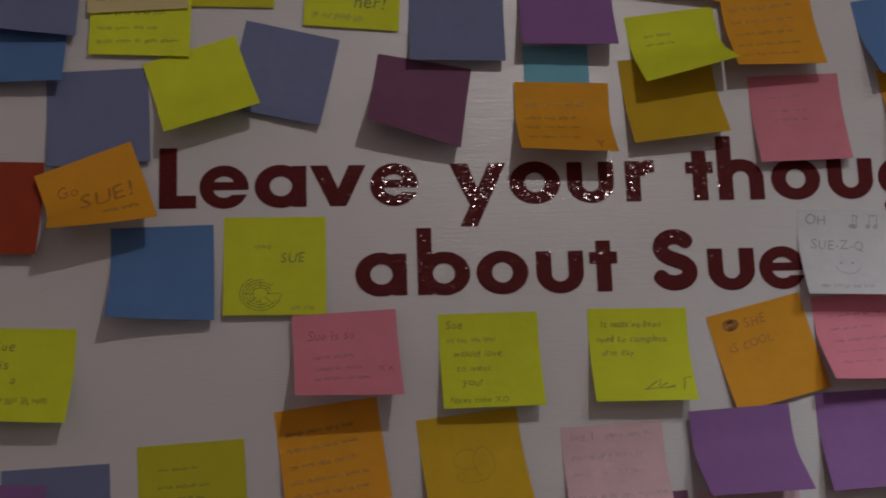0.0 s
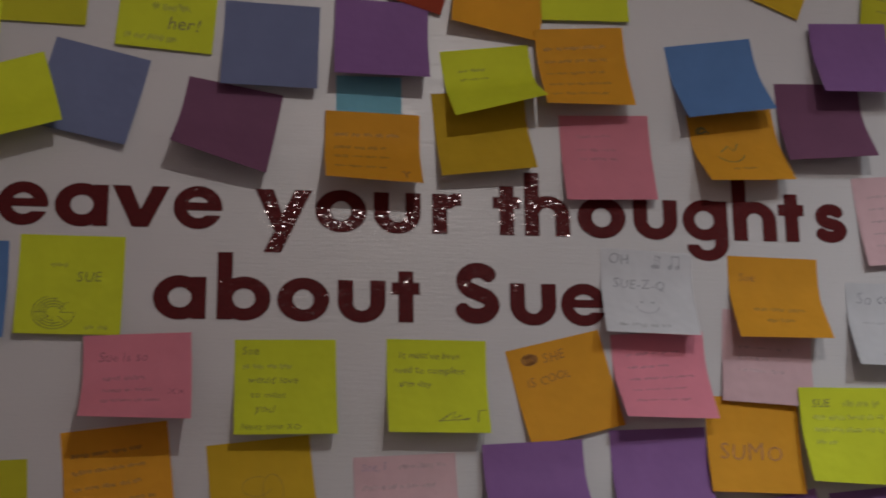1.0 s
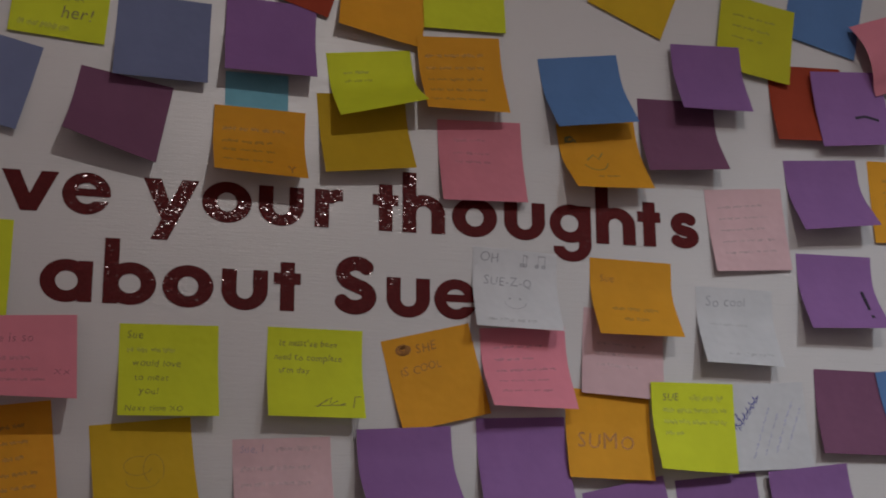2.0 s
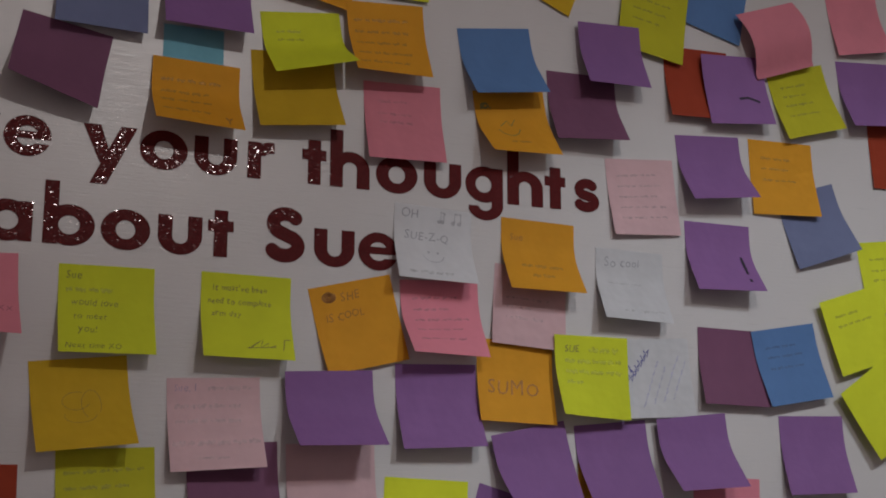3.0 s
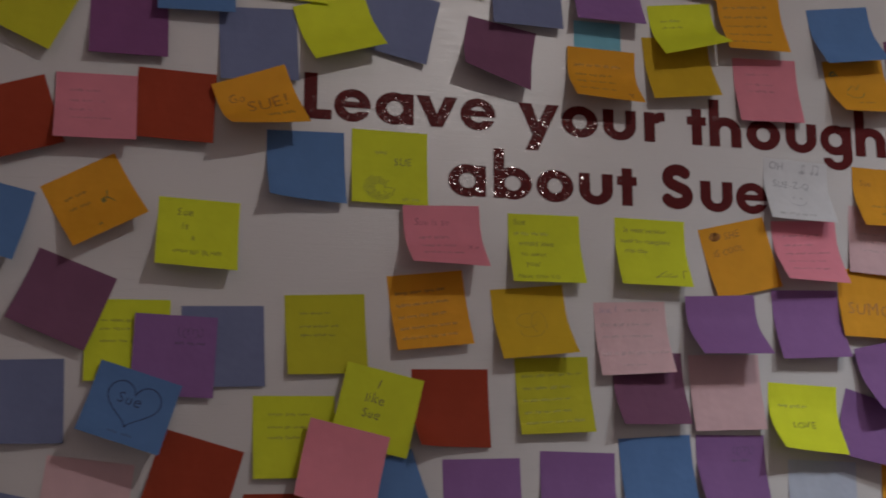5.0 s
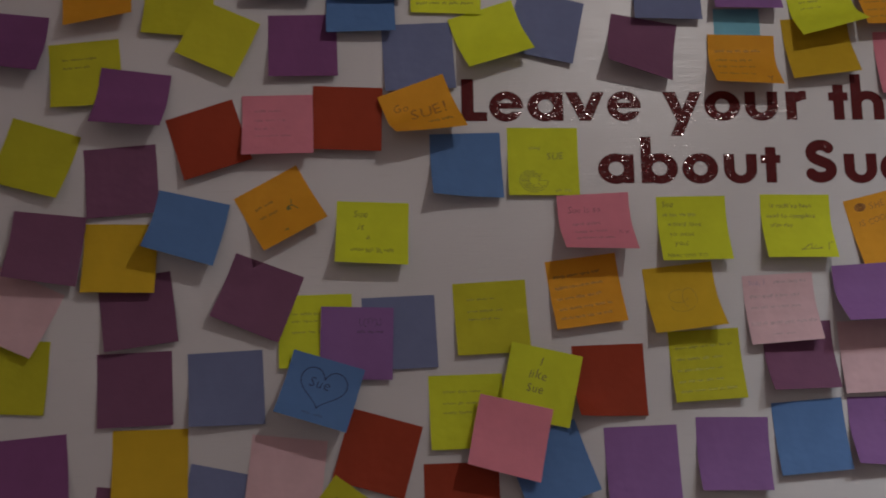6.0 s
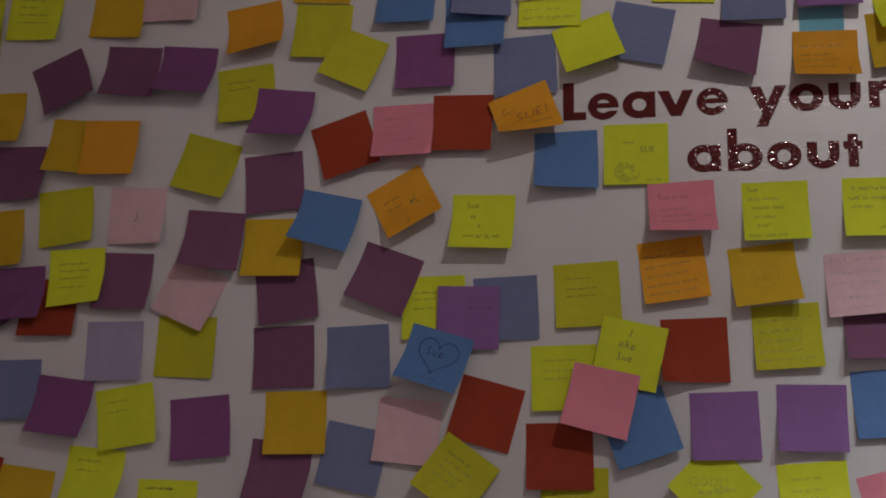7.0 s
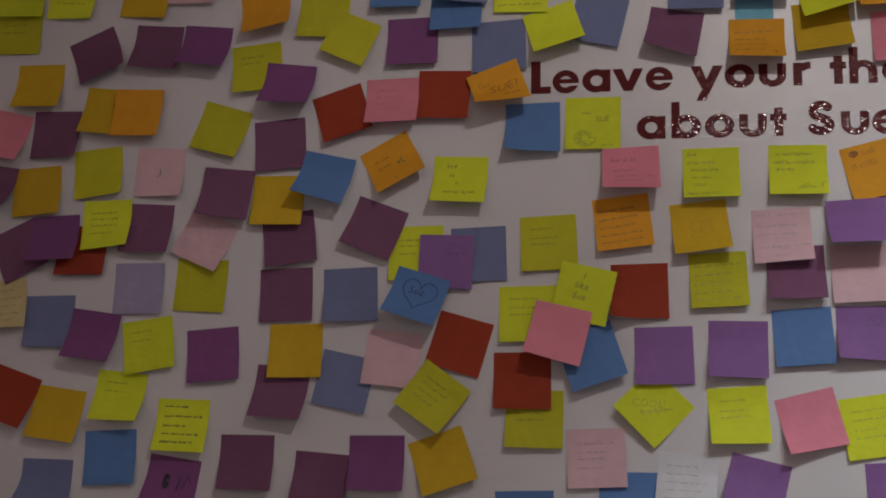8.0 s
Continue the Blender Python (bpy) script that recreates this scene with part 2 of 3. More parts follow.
def glyph_a(x, y):
    return but(either(oval(x, y, 19.6, 16.3, 19.6, 17), box(x, y, 28.5, 0, 39.5, 32.3)), oval(x, y, 20, 16.3, 8.4, 7.8))


def glyph_b(x, y):
    return but(either(oval(x, y, 20.6, 16.3, 20, 17), box(x, y, 0, 0, 11.5, 52)), oval(x, y, 20.3, 16.3, 8.4, 7.8))


def glyph_e(x, y):
    ring, eye = oval(x, y, 18.6, 16.3, 18.6, 17), oval(x, y, 18.6, 16.3, 8.6, 8.4)
    return but(ring, both_of(eye, 20.2 - y), both_of(eye, y - 14.0), box(x, y, 18, 10.2, 40, 14.0))


def glyph_v(x, y):
    return either(bar(x, y, 0, 13.5, 32.3, 15.5, 27.8, 0), bar(x, y, 29.8, 43, 32.3, 15.5, 27.8, 0))


def glyph_y(x, y):
    return either(bar(x, y, 0, 14, 32.3, 14.5, 26, 0), bar(x, y, 30.5, 44, 32.3, 7, 20.5, -17.8))


def glyph_u(x, y):
    body = either(box(x, y, 0, 15, 37, 32.3), both_of(oval(x, y, 18.5, 15.4, 18.5, 16.2), y - 15.6))
    return but(body, box(x, y, 12, 14.5, 25, 45), oval(x, y, 18.5, 14.6, 6.5, 6.2))


def glyph_h(x, y):
    arch = either(box(x, y, 5, 0, 37, 17), both_of(oval(x, y, 18.6, 16.8, 18.4, 16.2), 16.6 - y))
    arch = but(arch, box(x, y, 12, -9, 25, 17), oval(x, y, 18.5, 17, 6.5, 6.2))
    return either(box(x, y, 0, 0, 12, 52), arch)


def glyph_r(x, y):
    arm = but(both_of(oval(x, y, 20, 14, 16, 19.2), box(x, y, 8, 20.5, 23.5, 40)), oval(x, y, 21.5, 12, 9.5, 11.2))
    return either(box(x, y, 0, 0, 12, 32.3), arm)


def glyph_t(x, y):
    return either(box(x, y, 5.3, 0, 17, 40), box(x, y, 0, 21.8, 22, 31.2))


def glyph_g(x, y):
    bowl = but(oval(x, y, 19, 16.3, 19, 17), oval(x, y, 18.2, 16.3, 8.1, 7.8))
    hook = both_of(but(oval(x, y, 20, -3, 18, 14.4), oval(x, y, 19.6, -2.5, 7.0, 6.2)), y + 4.2, 3.2 - x)
    return either(bowl, but(box(x, y, 26.4, -5, 38, 32.3), oval(x, y, 18.2, 16.3, 8.1, 7.8)), hook)


def glyph_s(x, y):
    return stroke(x, y, 4.8, [(14.2, 22.0, 8.2, 5.9, 40, 250), (13.8, 10.2, 9.2, 5.4, 72, -148)])


def glyph_S(x, y):
    return stroke(x, y, 6.0, [(19, 33.6, 11.0, 8.6, 38, 245), (18.0, 14.4, 12.2, 8.7, 70, -150)])


def letter_mesh(name, field, step=0.55, thick=0.35):
    """Front, and the cut edge, of the shape where the field is below nought."""
    xs, ys = np.arange(-2, 48, step), np.arange(-20, 55, step)
    gx, gy = np.meshgrid(xs, ys, indexing="ij")
    f = field(gx, gy)
    verts, index, faces = [], {}, []

    def vert(key, x, y):
        if key not in index:
            index[key] = len(verts)
            verts.append((x / 1000, -thick / 1000, y / 1000))
        return index[key]

    rim = []
    for i in range(len(xs) - 1):
        for j in range(len(ys) - 1):
            ring = [(i, j), (i + 1, j), (i + 1, j + 1), (i, j + 1)]
            v = [f[c] for c in ring]
            if min(v) >= 0:
                continue
            poly, cut = [], []
            for k in range(4):
                a, b = ring[k], ring[(k + 1) % 4]
                if v[k] < 0:
                    poly.append(vert(a, xs[a[0]], ys[a[1]]))
                if (v[k] < 0) != (v[(k + 1) % 4] < 0):
                    w = v[k] / (v[k] - v[(k + 1) % 4])
                    p = vert((min(a, b), max(a, b)), xs[a[0]] + w * (xs[b[0]] - xs[a[0]]), ys[a[1]] + w * (ys[b[1]] - ys[a[1]]))
                    poly.append(p)
                    cut.append((p, v[k] < 0))
            if len(poly) > 2:
                faces.append(poly)
            if len(cut) == 2:
                rim.append((cut[0][0], cut[1][0]) if cut[0][1] else (cut[1][0], cut[0][0]))
    back = {}
    for a, b in rim:
        for p in (a, b):
            if p not in back:
                back[p] = len(verts)
                verts.append((verts[p][0], 0.0, verts[p][2]))
        faces.append((a, back[a], back[b], b))
    me = bpy.data.meshes.new(name)
    me.from_pydata(verts, [], faces)
    me.materials.append(GLITTER)
    me.update()
    return me


GLYPHS = {"L": glyph_L, "e": glyph_e, "a": glyph_a, "v": glyph_v, "y": glyph_y, "o": glyph_o, "u": glyph_u, "r": glyph_r,
          "t": glyph_t, "h": glyph_h, "g": glyph_g, "s": glyph_s, "b": glyph_b, "S": glyph_S}
LETTERS = {k: letter_mesh("letter", f) for k, f in GLYPHS.items()}


def heading(words, starts, baseline, slope, label):
    """One line of the heading: each letter's left edge along the line, and its baseline."""
    line = tagged(new("wall_lettering"), label, "lettering", group="heading on the wall")
    line.location = (starts[0], 0.0, baseline)
    for c, x in zip(words.replace(" ", ""), starts):
        ob = new("letter", LETTERS[c])
        ob.parent = line
        ob.location = (x - starts[0], -0.0003, (x - starts[0]) * slope)


heading("Leave your thoughts",
        [-0.2179, -0.1875, -0.1457, -0.1036, -0.0575, 0.0043, 0.0508, 0.0963, 0.1424, 0.1910, 0.2165, 0.2594, 0.3056, 0.3468, 0.3894, 0.4284, 0.4590],
        1.5284, 0.001, "line of dark red glitter foil letters on the white wall")
heading("about Sue", [-0.0704, -0.0229, 0.0224, 0.0686, 0.1102, 0.1587, 0.2033, 0.2439],
        1.4582, -0.002, "shorter line of dark red glitter foil letters on the wall")


# ---- sticky notes ----
SIDE, GUM = 0.0762, 0.2


class Sheet:
    """A square note: gummed flat along its top, bending away from the wall below that, then straight; left and right may bend differently."""

    def __init__(self, x, z, angle, bend_left, bend_right, off, side, rng, bow=0.0, corners=(0.0, 0.0)):
        self.bow, self.corners = bow, corners
        self.x, self.z, self.angle, self.bends, self.off, self.side = x, z, radians(angle), (bend_left, bend_right), off, side
        loose = min(1.0, (bend_left + bend_right) / 1.0)
        self.wave, self.phase = rng.uniform(0.0001, 0.0005) * loose, rng.uniform(0, 6.28)
        self.twist = rng.uniform(-0.0008, 0.0008) * loose

    def at(self, u, v, proud=0.0):
        """The place at u across and v down, in the note's own frame (origin at the middle of its top edge)."""
        s, f = self.side, GUM * self.side
        bend = self.bends[0] + (self.bends[1] - self.bends[0]) * u
        d, lean, m = v * s, 0.0, 0.6 * s
        drop, lift = d, 0.0
        if d > f:
            k = bend / (m - f)
            lean = k * (min(d, m) - f)
            drop, lift = f + math.sin(lean) / k, (1 - math.cos(lean)) / k
        if d > m:
            drop, lift = drop + (d - m) * math.cos(bend), lift + (d - m) * math.sin(bend)
        if self.bow:
            # held at its top and its foot, arching out between them
            drop, lift = d * (1 - 2.67 * (self.bow / s) ** 2), self.bow * math.sin(math.pi * min(1.0, v * 1.08))
        for curl, away in zip(self.corners, (u, 1 - u)):
            lift += curl * max(0.0, (v - away - 0.45) / 0.55) ** 2
        w = max(0.0, (v - GUM) / (1 - GUM))
        lift += w * w * (self.wave * (1 + math.sin(self.phase + 4.0 * u)) + abs(self.twist) * (u if self.twist > 0 else 1 - u))
        a = (u - 0.5) * s
        c, n = math.cos(self.angle), math.sin(self.angle)
        drop -= proud * math.sin(lean)
        return Vector((c * a + n * drop, -self.off - lift - proud * math.cos(lean), n * a - c * drop))


def sheet_mesh(name, sheet, material, nu=9, nv=12, thick=0.00012):
    verts, faces = [], []
    for proud in (thick, 0.0):
        for j in range(nv + 1):
            for i in range(nu + 1):
                verts.append(sheet.at(i / nu, j / nv, proud))
    n = (nu + 1) * (nv + 1)
    for j in range(nv):
        for i in range(nu):
            a = j * (nu + 1) + i
            b, c, d = a + 1, a + nu + 2, a + nu + 1
            faces += [(a, d, c, b), (n + a, n + b, n + c, n + d)]
    edge = [i for i in range(nu + 1)] + [j * (nu + 1) + nu for j in range(1, nv + 1)]
    edge += [nv * (nu + 1) + i for i in range(nu - 1, -1, -1)] + [j * (nu + 1) for j in range(nv - 1, 0, -1)]
    rim = len(verts)
    verts += [verts[a] for a in edge] + [verts[n + a] for a in edge]
    for k in range(len(edge)):
        m = (k + 1) % len(edge)
        faces.append((rim + k, rim + m, rim + len(edge) + m, rim + len(edge) + k))
    ob = mesh_object(name, verts, faces, material, smooth=True)
    ob.location = (sheet.x, 0.0, sheet.z)
    return ob


LETTER_SHAPES = {}


def letter_shape(c, weight):
    """Outline points, faces and width of one slanting letter of the built-in font."""
    if (c, weight) not in LETTER_SHAPES:
        curve = bpy.data.curves.new("writing", "FONT")
        curve.body, curve.size, curve.shear, curve.resolution_u, curve.offset = c, 1.0, 0.12, 2, weight
        ob = bpy.data.objects.new("writing", curve)
        me = ob.to_mesh()
        left = min(p.co.x for p in me.vertices)
        points = [(p.co.x - left, p.co.y) for p in me.vertices]
        LETTER_SHAPES[c, weight] = points, [tuple(q.vertices) for q in me.polygons], max(p[0] for p in points)
        ob.to_mesh_clear()
        bpy.data.objects.remove(ob)
        bpy.data.curves.remove(curve)
    return LETTER_SHAPES[c, weight]


class Pen:
    """Collects marks on a sheet as narrow ribbons that follow its bend."""

    def __init__(self, sheet):
        self.sheet, self.verts, self.faces, self.rows = sheet, [], [], []

    def row(self, worn=False):
        """Closes one line of writing, which becomes a part of its own."""
        if self.faces:
            self.rows.append((self.verts, self.faces, worn))
        self.verts, self.faces = [], []

    def line(self, points, width, ragged=None):
        """points: u across and v down; width in metres; ragged: a random source that wears the edges."""
        base = len(self.verts)
        for k, (u, v) in enumerate(points):
            (ua, va), (ub, vb) = points[max(0, k - 1)], points[min(len(points) - 1, k + 1)]
            du, dv = ub - ua, vb - va
            size = math.hypot(du, dv) or 1.0
            h, g = [width / 2 / self.sheet.side * (ragged.uniform(0.25, 1.5) if ragged else 1.0) for _ in range(2)]
            nu, nv = -dv / size, du / size
            self.verts += [self.sheet.at(u + nu * h, v + nv * h, 0.0003), self.sheet.at(u - nu * g, v - nv * g, 0.0003)]
            if k:
                a = base + 2 * k
                self.faces.append((a - 2, a - 1, a + 1, a))

    def bars(self, rng, u0, u1, v, width=0.0007, tilt=0.0):
        """A row of writing too faint to read: one bar for each word."""
        u = u0
        self.row()
        while u < u1 - 0.05:
            long = min(rng.uniform(0.06, 0.19), u1 - u)
            steps = max(4, int(long / 0.011))
            row = [(u + long * k / steps, v + tilt * (u + long * k / steps - u0) + rng.uniform(-0.005, 0.005)) for k in range(steps + 1)]
            self.line(row, width * rng.uniform(3.0, 4.4), rng)
            u += long + rng.uniform(0.02, 0.04)
        self.row(worn=True)

    def words(self, text, u, v, height, slant=0.0, turn=0.0, weight=0.0, worn=False):
        """Readable writing by hand, height of a capital as a share of the side; turn: degrees by which the row climbs."""
        self.row()
        rng = random.Random(text)
        k, x0 = height / 0.72, 0.0
        ct, st = math.cos(radians(turn)), math.sin(radians(turn))
        for c in text:
            if c == " ":
                x0 += 0.34
                continue
            points, polys, wide = letter_shape(c, weight)
            base = len(self.verts)
            grow, lean, drop = rng.uniform(0.88, 1.14), rng.uniform(-0.10, 0.10), rng.uniform(-0.05, 0.05)
            for px, py in points:
                x, y = x0 + grow * (px - lean * py), grow * (py + lean * px) + drop + slant * x0
                x, y = k * 0.92 * x, k * y
                self.verts.append(self.sheet.at(u + ct * x - st * y, v - st * x - ct * y, 0.0003))
            self.faces += [tuple(base + i for i in poly) for poly in polys]
            x0 += grow * wide + rng.uniform(0.07, 0.13)
        self.row(worn)

    def done(self, parent, material, worn_material, label, name="handwriting"):
        self.row()
        for verts, faces, worn in self.rows:
            tagged(mesh_object(name, verts, faces, worn_material if worn else material, parent, label), kind="stuff")


def ring(cu, cv, ru, rv, first=0, last=360, n=20):
    return [(cu + ru * math.cos(radians(a)), cv + rv * math.sin(radians(a))) for a in np.linspace(first, last, n)]


def write(pen, style, rng):
    """Fills the pen with one kind of marks."""
    if style == "few":
        for v in (0.24, 0.38, 0.52, 0.66)[: rng.randint(2, 4)]:
            pen.bars(rng, 0.18, rng.uniform(0.55, 0.8), v + rng.uniform(-0.02, 0.02), 0.0006)
    elif style == "faint":
        for v in (0.22, 0.36, 0.50, 0.64, 0.78):
            pen.bars(rng, 0.15, rng.uniform(0.6, 0.85), v, 0.0005, -0.03)
    elif style == "lines":
        for v in (0.24, 0.40, 0.56, 0.72, 0.86):
            pen.bars(rng, 0.08, rng.uniform(0.7, 0.93), v, 0.0007, -0.03)
    elif style == "cup":
        for v in (0.26, 0.42, 0.56, 0.76):
            pen.bars(rng, 0.10, rng.uniform(0.6, 0.8), v, 0.0008, -0.02)
        pen.line([(0.80, 0.80), (0.835, 0.86), (0.87, 0.80)], 0.0022)
        pen.line([(0.835, 0.86), (0.835, 0.93)], 0.0012)
    elif style == "list":
        for v in (0.14, 0.32, 0.50, 0.66, 0.82):
            pen.bars(rng, 0.14, rng.uniform(0.55, 0.92), v, 0.0007)
    elif style == "meet":
        pen.words("Sue", 0.08, 0.15, 0.085)
        pen.bars(rng, 0.08, 0.62, 0.27, 0.0009)
        pen.words("would love", 0.14, 0.44, 0.075)
        pen.words("to meet", 0.16, 0.60, 0.075)
        pen.words("you!", 0.20, 0.76, 0.085)
        pen.words("Next time XO", 0.07, 0.95, 0.07)
    elif style == "armday":
        pen.words("It must've been", 0.13, 0.19, 0.068)
        pen.words("need to complete", 0.08, 0.34, 0.07)
        pen.words("arm day", 0.12, 0.48, 0.07)
        pen.line([(0.50, 0.88), (0.60, 0.80), (0.66, 0.76), (0.63, 0.86), (0.72, 0.80), (0.71, 0.86), (0.80, 0.83)], 0.0009)
        pen.line([(0.48, 0.87), (0.80, 0.85)], 0.0006)
        pen.line([(0.88, 0.88), (0.90, 0.75), (0.97, 0.74)], 0.0008)
    elif style == "suezq":
        pen.words("OH", 0.09, 0.17, 0.11)
        for u in (0.58, 0.62, 0.76, 0.84):
            pen.line(ring(u, 0.17, 0.018, 0.016, n=9), 0.0011)
            pen.line([(u + 0.018, 0.17), (u + 0.02, 0.05)], 0.0006)
        pen.line([(0.60, 0.05), (0.66, 0.07)], 0.0008)
        pen.line([(0.778, 0.05), (0.86, 0.05)], 0.0008)
        pen.words("SUE-Z-Q", 0.13, 0.43, 0.11)
        for u in (0.42, 0.54):
            pen.line(ring(u, 0.60, 0.012, 0.012, n=7), 0.0008)
        pen.line(ring(0.48, 0.63, 0.13, 0.11, 10, 170, 12), 0.0006)
        pen.bars(rng, 0.14, 0.70, 0.90, 0.0010)
    elif style == "shecool":
        for k in range(9):
            pen.line(ring(0.22, 0.14, 0.012 + 0.009 * k, 0.010 + 0.006 * k, 40 * k, 40 * k + 330, 14), 0.0008)
        pen.words("SHE", 0.36, 0.21, 0.11, 0.05)
        pen.words("IS COOL", 0.14, 0.42, 0.09, 0.05)
    elif style == "sumo":
        pen.words("SUMO", 0.13, 0.66, 0.19)
    elif style == "so_cool":
        pen.words("So cool", 0.13, 0.24, 0.12, 0.04)
        pen.bars(rng, 0.16, 0.7, 0.46, 0.0005)
        pen.bars(rng, 0.30, 0.9, 0.86, 0.0008)
    elif style == "love":
        pen.bars(rng, 0.14, 0.55, 0.30, 0.0008)
        pen.words("LOVE", 0.30, 0.62, 0.10)
    elif style == "likesue":
        pen.words("I", 0.44, 0.24, 0.13)
        pen.words("like", 0.32, 0.43, 0.12)
        pen.words("Sue", 0.32, 0.62, 0.12)
    elif style == "head3":
        pen.words("SUE", 0.14, 0.20, 0.09)
        pen.bars(rng, 0.46, 0.88, 0.17, 0.0011)
        for v in (0.31, 0.44, 0.57):
            pen.bars(rng, 0.13, 0.9 if v < 0.5 else 0.36, v, 0.0010)
    elif style == "letter":
        pen.words("Sue, I", 0.08, 0.14, 0.08)
        pen.bars(rng, 0.44, 0.9, 0.11, 0.0008)
        for v in (0.30, 0.46):
            pen.bars(rng, 0.08, 0.78, v, 0.0008)
        pen.bars(rng, 0.04, 0.97, 0.70, 0.0010)
        pen.bars(rng, 0.3, 0.62, 0.87, 0.0005)
    elif style == "heart":
        beat = []
        for a in np.linspace(0, 2 * math.pi, 40):
            hx = 16 * math.sin(a) ** 3
            hy = 13 * math.cos(a) - 5 * math.cos(2 * a) - 2 * math.cos(3 * a) - math.cos(4 * a)
            beat.append((0.52 + hx * 0.020, 0.40 - hy * 0.021))
        pen.line(beat, 0.0012)
        pen.words("Sue", 0.33, 0.42, 0.15)
        pen.bars(rng, 0.35, 0.65, 0.86, 0.0007)
    elif style == "go":
        pen.words("Go", 0.15, 0.34, 0.13)
        pen.words("SUE!", 0.33, 0.58, 0.19)
        pen.bars(rng, 0.52, 0.92, 0.76, 0.0010)
    elif style == "drawing":
        for k in range(5):
            pen.line(ring(0.36, 0.78, 0.20 - 0.03 * k, 0.17 - 0.028 * k, 30 * k, 30 * k + 250, 18), 0.0006)
        for k in range(8):
            a = radians(45 * k)
            pen.line([(0.36 + 0.06 * math.cos(a), 0.78 + 0.05 * math.sin(a)), (0.36 + 0.18 * math.cos(a), 0.78 + 0.15 * math.sin(a))], 0.0005)
        pen.words("SUE", 0.56, 0.46, 0.11)
        pen.bars(rng, 0.30, 0.48, 0.30, 0.0007)
        pen.bars(rng, 0.66, 0.94, 0.93, 0.0008)
    elif style == "doodle":
        pen.line(ring(0.45, 0.45, 0.14, 0.10, 20, 300), 0.0005)
        pen.line(ring(0.60, 0.50, 0.10, 0.16, 120, 400), 0.0005)
        pen.line(ring(0.48, 0.62, 0.16, 0.08, 0, 200), 0.0005)
    elif style == "dash":
        pen.line([(0.52, 0.62), (0.66, 0.60), (0.84, 0.66)], 0.0028)
    elif style == "bang":
        pen.line([(0.82, 0.44), (0.83, 0.72)], 0.0028)
        pen.line([(0.83, 0.80), (0.835, 0.85)], 0.0030)
    elif style == "mark":
        pen.line([(0.5, 0.42), (0.52, 0.55), (0.45, 0.6)], 0.0012)
    elif style == "dark":
        for k in range(4):
            pen.line(ring(0.38 + 0.012 * k, 0.46, 0.03, 0.13, 0, 340, 14), 0.0020)
        pen.line([(0.62, 0.60), (0.66, 0.33), (0.72, 0.55), (0.80, 0.30), (0.86, 0.42)], 0.0016)
    elif style == "blueink":
        # one bold slanting word, and fainter rows below it
        for k in range(6):
            u, v = 0.10 + 0.050 * k, 0.50 - 0.060 * k
            pen.line([(u - 0.015, v - 0.05), (u + 0.03, v + 0.03), (u + 0.055, v - 0.06), (u + 0.02, v - 0.02)], 0.0013)
        pen.line([(0.08, 0.52), (0.05, 0.36), (0.10, 0.34), (0.13, 0.42)], 0.0014)
        pen.row()
        for r in range(4):
            for k in range(6 - r % 2):
                u, v = 0.24 + 0.15 * r + 0.05 * k, 0.86 - 0.03 * r - 0.10 * k
                pen.line([(u + rng.uniform(-0.01, 0.01), v), (u + 0.03, v - 0.035), (u + 0.02, v - 0.05), (u + 0.045, v - 0.075)], 0.0011, rng)
        pen.row(worn=True)
    elif style == "sueis":
        pen.words("Sue", 0.24, 0.22, 0.10)
        pen.words("is", 0.30, 0.40, 0.10)
        pen.words("a", 0.42, 0.56, 0.10)
        pen.bars(rng, 0.20, 0.80, 0.76, 0.0014)
    elif style == "cool":
        pen.words("COOL!", 0.24, 0.74, 0.15, turn=44, worn=True)
        for k in range(4):
            pen.bars(rng, 0.40 + 0.06 * k, 0.60 + 0.06 * k, 0.72 - 0.09 * k, 0.0008, -0.9)
    elif style == "her":
        pen.bars(rng, 0.16, 0.60, 0.30, 0.0010)
        pen.bars(rng, 0.34, 0.72, 0.52, 0.0014)
        pen.words("her!", 0.52, 0.76, 0.15)
        pen.bars(rng, 0.08, 0.62, 0.88, 0.0012)
    elif style == "sue_is_so":
        pen.words("Sue is so", 0.14, 0.26, 0.09)
        for v in (0.44, 0.60, 0.76):
            pen.bars(rng, 0.18, rng.uniform(0.6, 0.8), v, 0.0009, -0.04)
        pen.words("XX", 0.78, 0.66, 0.08)
    elif style == "sue_top":
        pen.words("Sue", 0.12, 0.27, 0.09)
        pen.bars(rng, 0.22, 0.82, 0.62, 0.0009)
        pen.bars(rng, 0.34, 0.66, 0.77, 0.0009)
    elif style == "spots":
        for v in (0.30, 0.46):
            pen.bars(rng, 0.18, 0.52, v, 0.0008)
        for k in range(3):
            pen.line(ring(0.62, 0.52, 0.010 + 0.016 * k, 0.012 + 0.012 * k, 60 * k, 60 * k + 240, 10), 0.0011)
        pen.line([(0.70, 0.40), (0.66, 0.48), (0.72, 0.60)], 0.0010)
        pen.line([(0.40, 0.86), (0.44, 0.84), (0.45, 0.87)], 0.0012)
    elif style == "face":
        pen.line(ring(0.14, 0.20, 0.05, 0.03, 0, 330, 12), 0.0018)
        pen.line([(0.08, 0.24), (0.16, 0.16), (0.22, 0.24)], 0.0014)
        pen.line([(0.30, 0.50), (0.40, 0.42), (0.45, 0.50), (0.52, 0.40)], 0.0010)
        pen.line(ring(0.40, 0.50, 0.16, 0.18, 20, 160, 12), 0.0009)
        pen.bars(rng, 0.34, 0.62, 0.80, 0.0007)
    elif style == "scrawl":
        for k in range(5):
            pen.line(ring(0.56 + 0.06 * k, 0.20 + 0.015 * (k % 2), 0.030, 0.055, 70 * k, 70 * k + 250, 10), 0.0009)
